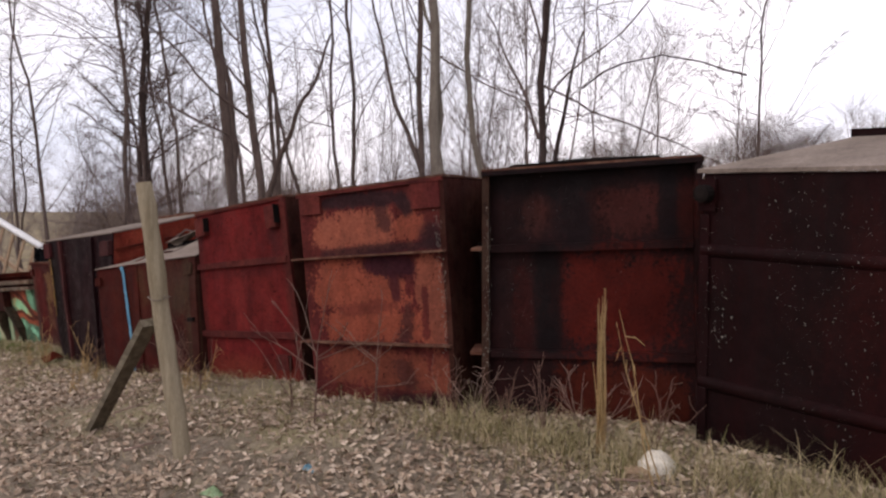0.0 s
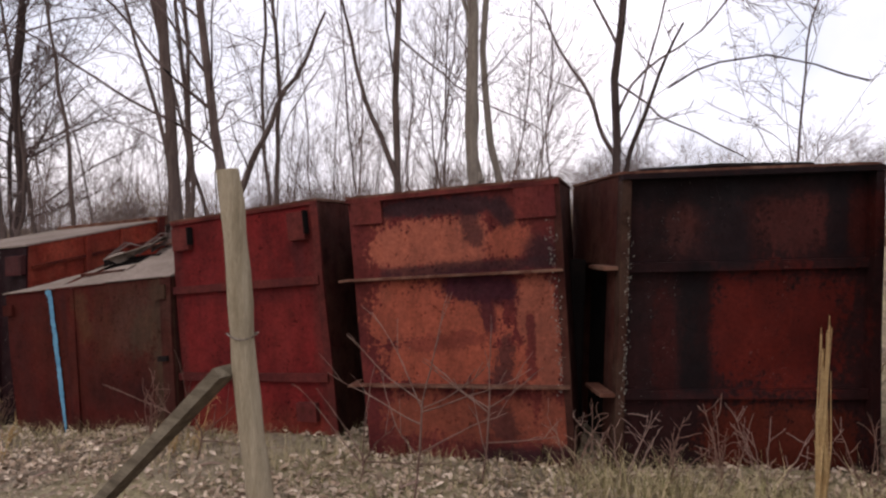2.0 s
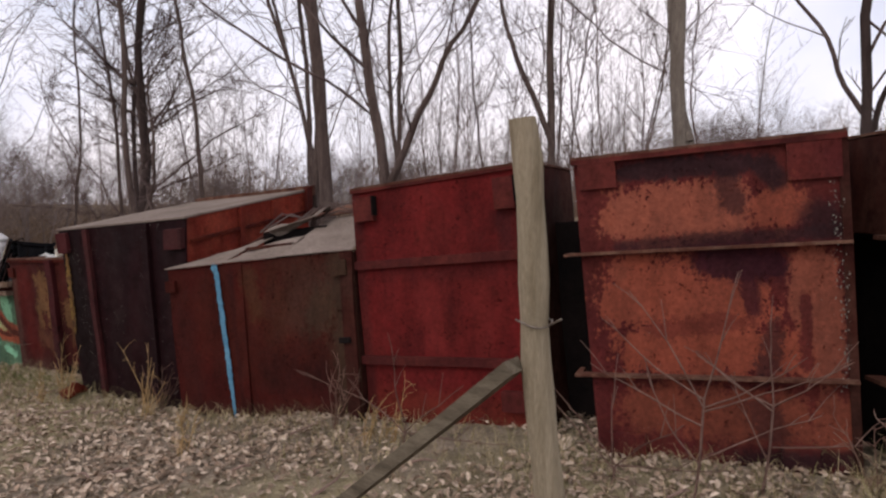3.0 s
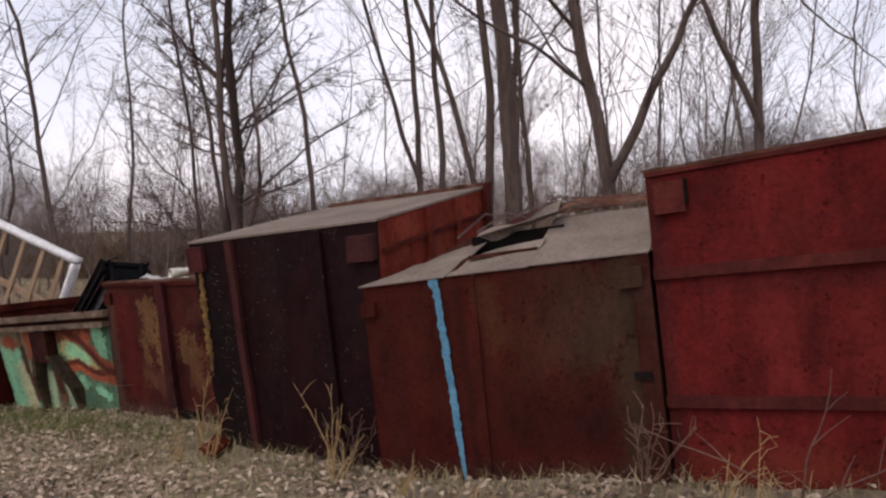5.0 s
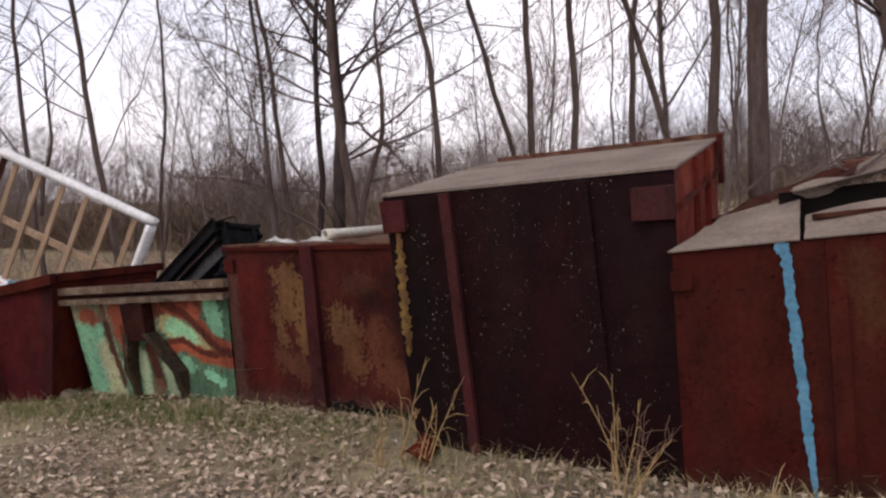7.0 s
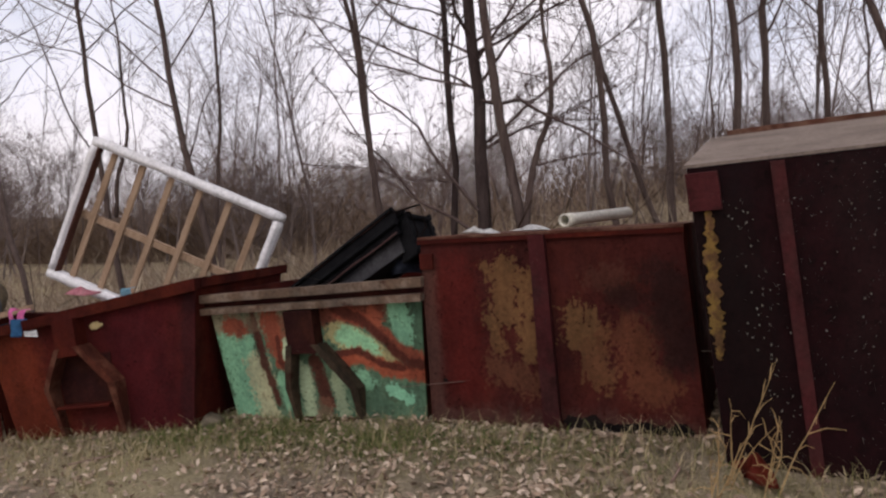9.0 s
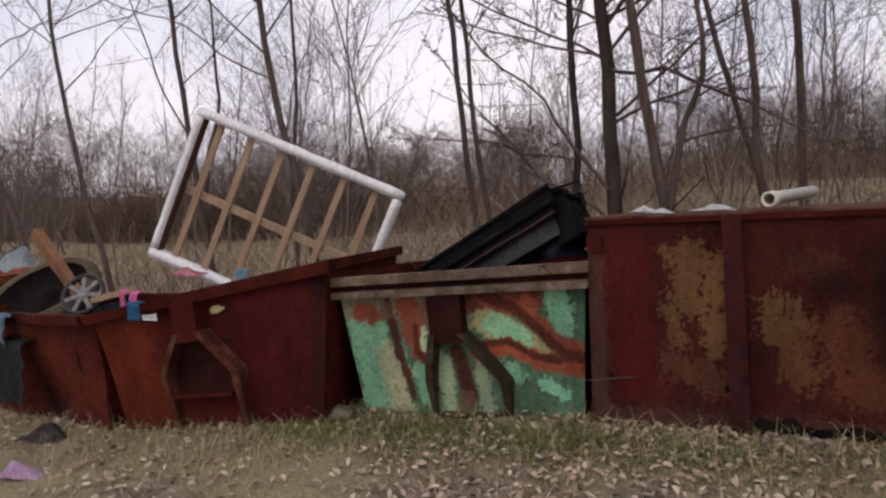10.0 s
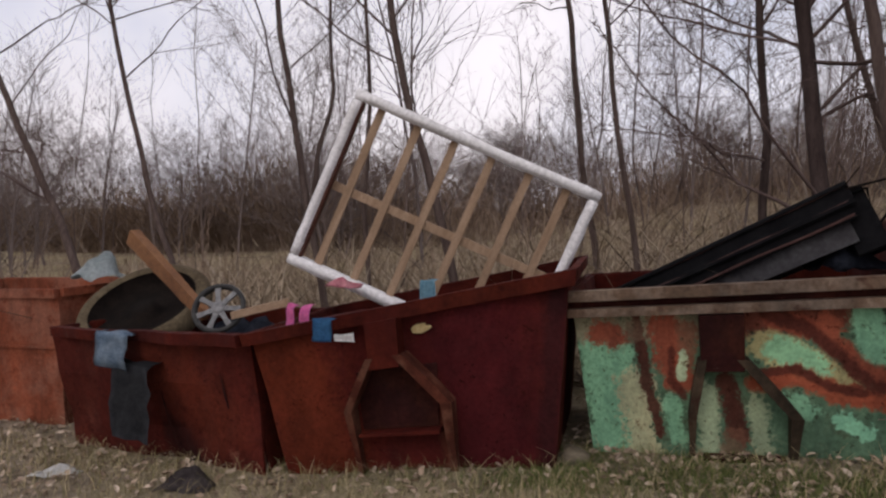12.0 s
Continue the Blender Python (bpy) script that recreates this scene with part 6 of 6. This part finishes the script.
def arched_branch():
    """A long thin bough that arches out of the dark tree over the bins."""
    bm = bmesh.new()
    b = Vector((-3.08, 5.76, 2.96))
    pts = [Vector(p) - b for p in ((-3.30, 5.74, 2.80), (-3.08, 5.75, 2.93), (-2.91, 5.76, 2.98), (-2.56, 5.80, 3.015), (-2.23, 5.86, 2.925), (-2.05, 5.86, 2.84), (-1.87, 5.86, 2.775))]
    tube_path(bm, pts, [0.010, 0.009, 0.008, 0.007, 0.007, 0.008, 0.009], 5)
    tagged(part("branch", bm, M_DARKBARK), "long thin arching bare bough", "branch").location = b


arched_branch()



def radial_shrub(at, stem, reach, seed, count=8, turn=0.0):
    """A thin stem that bursts into long bare canes, each with a few short forks."""
    w = Wood(seed)
    x, y = at
    top = Vector((0.02, 0, stem))
    w.tube([Vector((-0.02, 0, 0)), Vector((0.01, 0, stem * 0.5)), top], 0.008, 0.007)
    for k in range(count):
        t = math.pi * (0.04 + 0.92 * (k + 0.5) / count) + w.rng.gauss(0, 0.12) + turn
        d = Vector((math.cos(t), w.rng.gauss(0, 0.25), 0.55 * math.sin(t) + 0.12)).normalized()
        p = top - Vector((0, 0, stem * 0.7 * w.rng.random() ** 2))
        cane = [p]
        for _ in range(7):
            d = (d + Vector((w.rng.gauss(0, 0.09), w.rng.gauss(0, 0.09), w.rng.gauss(0.02, 0.07)))).normalized()
            cane.append(cane[-1] + d * reach * w.rng.uniform(0.10, 0.18))
        w.tube(cane, 0.0055, 0.0022)
        for q in w.rng.sample(range(2, 7), 2):
            e = (cane[q + 1] - cane[q]).normalized() + Vector((w.rng.gauss(0, 0.5), w.rng.gauss(0, 0.3), w.rng.uniform(0.1, 0.8)))
            tip = cane[q] + e.normalized() * reach * w.rng.uniform(0.15, 0.35)
            w.tube([cane[q], cane[q].lerp(tip, 0.5) + Vector((0, 0, 0.008)), tip], 0.0032, 0.0016)
    ob = new("shrub", mesh_of("shrub", w.thin[0], w.thin[1], M_CANE, True))
    tagged(ob, "small bare shrub of long reddish radiating canes", "shrub", "shrubs before the bins").location = (x, y, ground_z(x, y) - 0.02)


radial_shrub((-4.27, 3.42), 0.62, 0.66, 3, 8)
radial_shrub((-4.0, 3.80), 0.52, 0.50, 5, 6)
radial_shrub((-4.75, 3.55), 0.16, 0.70, 9, 5)
radial_shrub((-6.15, 3.55), 0.22, 0.75, 12, 4, -0.3)

# ---- weeds before the bins ----
plume((-2.14, 4.04), 1.12, 3)
stalk("dry_stalk", (-1.62, 3.75), 1.15, -0.04, M_STRAWDARK, 5, 2, "tall thin dry stalk with a bent tip")
for k, (px, py, h) in enumerate(((-10.35, 3.72, 0.75), (-10.18, 3.66, 0.66), (-8.98, 3.68, 0.72), (-8.92, 3.62, 0.55), (-7.62, 3.0, 0.42), (-10.43, 3.55, 0.45), (-6.35, 3.72, 0.5), (-6.5, 3.6, 0.35), (-8.3, 3.5, 0.28))):
    stalk("dry_stalk", (px, py), h, 0.25 if k != 2 else -0.25, M_STRAWDARK, 70 + k, 4, "dry straw stalks bent over at a bin foot")
for k, (px, py, h, tw) in enumerate(((-3.2, 4.05, 0.6, 0), (-2.4, 4.28, 0.7, 0), (-2.65, 4.15, 0.6, 0), (-2.95, 4.1, 0.55, 0), (-1.9, 4.36, 0.6, 0), (-3.5, 4.05, 0.6, 0), (-8.95, 3.8, 0.5, 0), (-6.9, 3.75, 0.6, 0.5))):
    shrub((px, py), h, 40 + k, M_PALETWIG if k < 2 else M_REDTWIG, 1.3, toward=(tw, 0, 0))
for k in range(26):
    rng = random.Random(300 + k)
    x, y = rng.uniform(-18, 0.5), rng.uniform(2.2, 4.0)
    L, t = rng.uniform(0.15, 0.55), rng.uniform(0, 3.14)
    z = ground_z(x, y) + 0.03
    bm = tube_path(bmesh.new(), [Vector((0, 0, 0)), Vector((L * 0.5 * math.cos(t), L * 0.5 * math.sin(t), 0.02)), Vector((L * math.cos(t + 0.2), L * math.sin(t + 0.2), 0.0))], [0.009, 0.007, 0.004], 5)
    tagged(part("fallen_twig", bm, M_PALETWIG), "fallen twig among the leaves", "twig", "fallen twigs").location = (x, y, z)


def far_woods():
    """Rows of bare trees and saplings behind, joined, thinning into the distance."""
    kinds = []
    for s in range(7):
        w = Wood(900 + s, 0.6, True)
        w.limb(Vector((0, 0, -0.1)), Vector((w.rng.uniform(-.15, .15), w.rng.uniform(-.1, .1), 1)), 9, 0.055, 0, 2, 0.22, 0.09, 17, 0.05)
        v = np.array(w.thick[0] + w.thin[0])
        k = len(w.thick[0])
        fc = w.thick[1] + [tuple(i + k for i in q) for q in w.thin[1]]
        kinds.append((v, np.array(fc)))
    rng = random.Random(77)
    verts, faces, base = [], [], 0
    for i in range(225):
        near = i < 26
        d = rng.uniform(13, 27) if near else 27 + 45 * rng.random() ** 1.3
        a = radians(rng.uniform(82, 166))
        x, y = rng.uniform(-13, -1) + d * math.cos(a), d * math.sin(a)
        if i > 232:
            x, y = -15 + rng.gauss(0, 4), 42 + rng.gauss(0, 3)
        elif i > 208:
            x, y = 4 + rng.gauss(0, 4.5), 46 + rng.gauss(0, 3)
        if y < 9 or (near and x > -5.5 - 0.2 * y):
            continue
        v, fc = kinds[i % len(kinds)]
        a, s = rng.uniform(0, 6.28), rng.uniform(0.5, 0.8) if near else rng.uniform(0.7, 1.0)
        c, sn = math.cos(a) * s, math.sin(a) * s
        tall = s * rng.uniform(0.8, 1.1) if near else (0.4 + 0.105 * math.hypot(x + 7, y) * rng.uniform(0.55, 1.1)) / 9
        p = np.stack([v[:, 0] * c - v[:, 1] * sn + x, v[:, 0] * sn + v[:, 1] * c + y, v[:, 2] * tall + ground_z(x, y)], 1)
        verts.append(p)
        faces.append(fc + base)
        base += len(p)
    me = mesh_of("far_woods", np.concatenate(verts).tolist(), np.concatenate(faces).tolist(), M_FAR)
    tagged(new("far_woods", me), "hazy grey-brown winter woods of bare trees", "woods", kind="stuff")


far_woods()


def sapling_stand():
    """Slender upright saplings with rising twigs between the bins and the far woods."""
    kinds = []
    for k in range(6):
        w = Wood(1300 + k, 0.34)
        w.limb(Vector((0, 0, -0.1)), Vector((w.rng.uniform(-.14, .14), w.rng.uniform(-.1, .1), 1)), 7.0, 0.023, 0, 2, 0.35, 0.06, 12, 0.10)
        n = len(w.thick[0])
        kinds.append((np.array(w.thick[0] + w.thin[0]), np.array([q + (q[0],) * (4 - len(q)) for q in w.thick[1]] + [tuple(i + n for i in q) for q in w.thin[1]])))
    rng = random.Random(41)
    verts, faces, base = [], [], 0
    for i in range(46):
        y = 9.0 + 15 * rng.random()
        x = rng.uniform(-14 - 1.3 * y, -5.2 + 0.12 * y)
        v, fc = kinds[i % len(kinds)]
        a, s = rng.uniform(0, 6.28), rng.uniform(0.7, 1.15)
        c, sn = math.cos(a) * s, math.sin(a) * s
        verts.append(np.stack([v[:, 0] * c - v[:, 1] * sn + x, v[:, 0] * sn + v[:, 1] * c + y, v[:, 2] * s * rng.uniform(0.6, 1.1) + ground_z(x, y)], 1))
        faces.append(fc + base)
        base += len(v)
    me = mesh_of("sapling_stand", np.concatenate(verts).tolist(), np.concatenate(faces).tolist(), M_SAPLING)
    tagged(new("sapling_stand", me), "stand of slender bare pinkish-brown saplings", "saplings", kind="stuff")


sapling_stand()


def brush(name, label, mat, count, place, tall, flop, thick, seed):
    """Tangled stems; place gives a spot, tall the heights, flop how far they lie over."""
    rng = random.Random(seed)
    verts, faces = [], []
    for _ in range(count):
        x, y = place(rng)
        h = rng.uniform(*tall) * (0.95 + 0.75 * noise.noise(Vector((x * 0.16, y * 0.16, seed))))
        d = Vector((rng.gauss(0, flop), rng.gauss(0, flop), 1)).normalized()
        p, r = Vector((x, y, ground_z(x, y) - 0.03)), rng.uniform(0.5, 1.2) * thick
        base = len(verts)
        for i in range(5):
            rr = r * (1 - i / 5.5)
            for k in range(3):
                verts.append((p.x + rr * math.cos(2.1 * k), p.y + rr * math.sin(2.1 * k), p.z))
            p = p + d * (h / 4)
            d = (d + Vector((rng.gauss(0, 0.28), rng.gauss(0, 0.28), -0.07))).normalized()
        for i in range(4):
            for k in range(3):
                q = base + 3 * i
                faces.append((q + k, q + (k + 1) % 3, q + 3 + (k + 1) % 3, q + 3 + k))
    tagged(new(name, mesh_of(name, verts, faces, mat)), label, "brush", kind="stuff")


def spread(rng, near, far, power=1.0):
    d, a = near + (far - near) * rng.random() ** power, radians(rng.uniform(80, 167))
    return rng.uniform(-14, 0) + d * math.cos(a), max(d * math.sin(a), near * 0.8 if near > 10 else 5.9)


brush("thicket", "dense grey-brown thicket of bare bushes", M_THICKET, 17000, lambda r: spread(r, 28, 50), (0.9, 3.9), 0.45, 0.026, 5)
brush("near_thicket", "brown tangle of bare shrubs and saplings", M_THICKET, 1500, lambda r: spread(r, 13, 27), (0.5, 1.8), 0.5, 0.009, 15)
brush("brush_pile", "tangled heap of pale fallen branches behind the skips", M_PALEBRUSH, 2600, lambda r: (r.uniform(-22, -10.5), 6.3 + 4.5 * r.random()), (0.5, 1.5), 1.1, 0.013, 16)
brush("fallen_branches", "long grey-brown fallen branches on the bank", M_BRANCH, 420, lambda r: spread(r, 6.5, 19), (1.0, 3.2), 2.2, 0.024, 17)
brush("low_brush", "dry brown weed stems behind the bins", M_BRUSH, 4500, lambda r: spread(r, 6.2, 24, 1.2), (0.3, 1.3), 0.6, 0.008, 6)
brush("fallen_straw", "pale flattened straw and fallen sticks", M_PALEBRUSH, 13000, lambda r: spread(r, 6.2, 28, 1.0), (0.3, 1.1), 1.5, 0.012, 7)


# ---- litter on the ground ----
def leaves():
    rng = random.Random(11)
    verts, faces = [], []
    for _ in range(85000):
        x = rng.uniform(-20, 2)
        y = 0.4 + 5.2 * rng.random() ** 0.75
        if noise.noise(Vector((x * 0.9, y * 0.9, 3))) + 0.9 * rng.random() < 0.15:
            continue
        if x < -12 and rng.random() < min(0.72, (-12 - x) * 0.4):
            continue
        z = ground_z(x, y) + 0.035 * noise.noise(Vector((x * 1.3, y * 1.3, 0))) + 0.02 * noise.noise(Vector((x * 4, y * 4, 5))) + 0.012
        s = rng.uniform(0.012, 0.036)
        a = rng.uniform(0, 6.28)
        m = Matrix.Translation((x, y, z + 0.01 * rng.random())) @ Euler((rng.gauss(0, 0.45), rng.gauss(0, 0.45), a)).to_matrix().to_4x4()
        lift = rng.uniform(0.1, 0.6) * s
        shape = [(-s, 0, 0.2 * lift), (-0.35 * s, 0.5 * s, lift), (0.5 * s, 0.42 * s, lift), (1.1 * s, 0, 0.3 * lift), (0.5 * s, -0.42 * s, lift * 0.8), (-0.35 * s, -0.5 * s, lift)]
        base = len(verts)
        verts += [tuple(m @ Vector(p)) for p in shape]
        faces += [(base, base + 3, base + 2, base + 1), (base, base + 5, base + 4, base + 3)]
    tagged(new("leaf_litter", mesh_of("leaf_litter", verts, faces, M_LEAF)), "curled dry brown fallen leaves", "leaves", kind="stuff")


leaves()


def grass(name, mat, count, where, hmin, hmax, label, seed):
    rng = random.Random(seed)
    verts, faces = [], []
    for _ in range(count):
        x, y = where(rng)
        z = ground_z(x, y)
        lean = rng.uniform(0, 6.28)
        h = rng.uniform(hmin, hmax)
        bend = rng.uniform(0.2, 1.3) * h
        wd = rng.uniform(0.0015, 0.004)
        ax, ay = math.cos(lean), math.sin(lean)
        base = len(verts)
        for i in range(4):
            s = i / 3
            px, py, pz = x + ax * bend * s * s, y + ay * bend * s * s, z - 0.02 + h * s * (1 - 0.25 * s)
            ww = wd * (1 - 0.9 * s)
            verts += [(px - ay * ww, py + ax * ww, pz), (px + ay * ww, py - ax * ww, pz)]
        for i in range(3):
            q = base + 2 * i
            faces.append((q, q + 1, q + 3, q + 2))
    tagged(new(name, mesh_of(name, verts, faces, mat)), label, "grass", kind="stuff")


def along_bins(rng):
    x = rng.uniform(-19, 1.5)
    return x + rng.gauss(0, 0.1), 3.9 + 0.35 * rng.gauss(0, 1) - (0.4 if x < -14 else 0)


grass("dry_grass", M_STRAW, 13000, along_bins, 0.05, 0.22, "dry straw-coloured grass along the bins", 21)
grass("tall_dry_grass", M_STRAW, 2600, lambda r: (r.choice((-2.9, -2.4, -1.9, -1.3, -0.9, -0.4, -3.3)) + r.gauss(0, 0.14), 3.95 + r.gauss(0, 0.16)), 0.10, 0.36, "tall dry grass clumps before the dark bins", 25)
grass("dry_grass_open", M_STRAW, 42000, lambda r: (-20 + 22 * r.random() ** 1.7, r.uniform(0.6, 4.2)), 0.02, 0.09, "short dry grass among the leaves", 22)
grass("green_grass", M_GREEN, 15000, lambda r: (-13.3 + r.gauss(0, 1.3), 3.98 + r.gauss(0, 0.20)), 0.03, 0.11, "short green grass at the foot of the bins", 23)
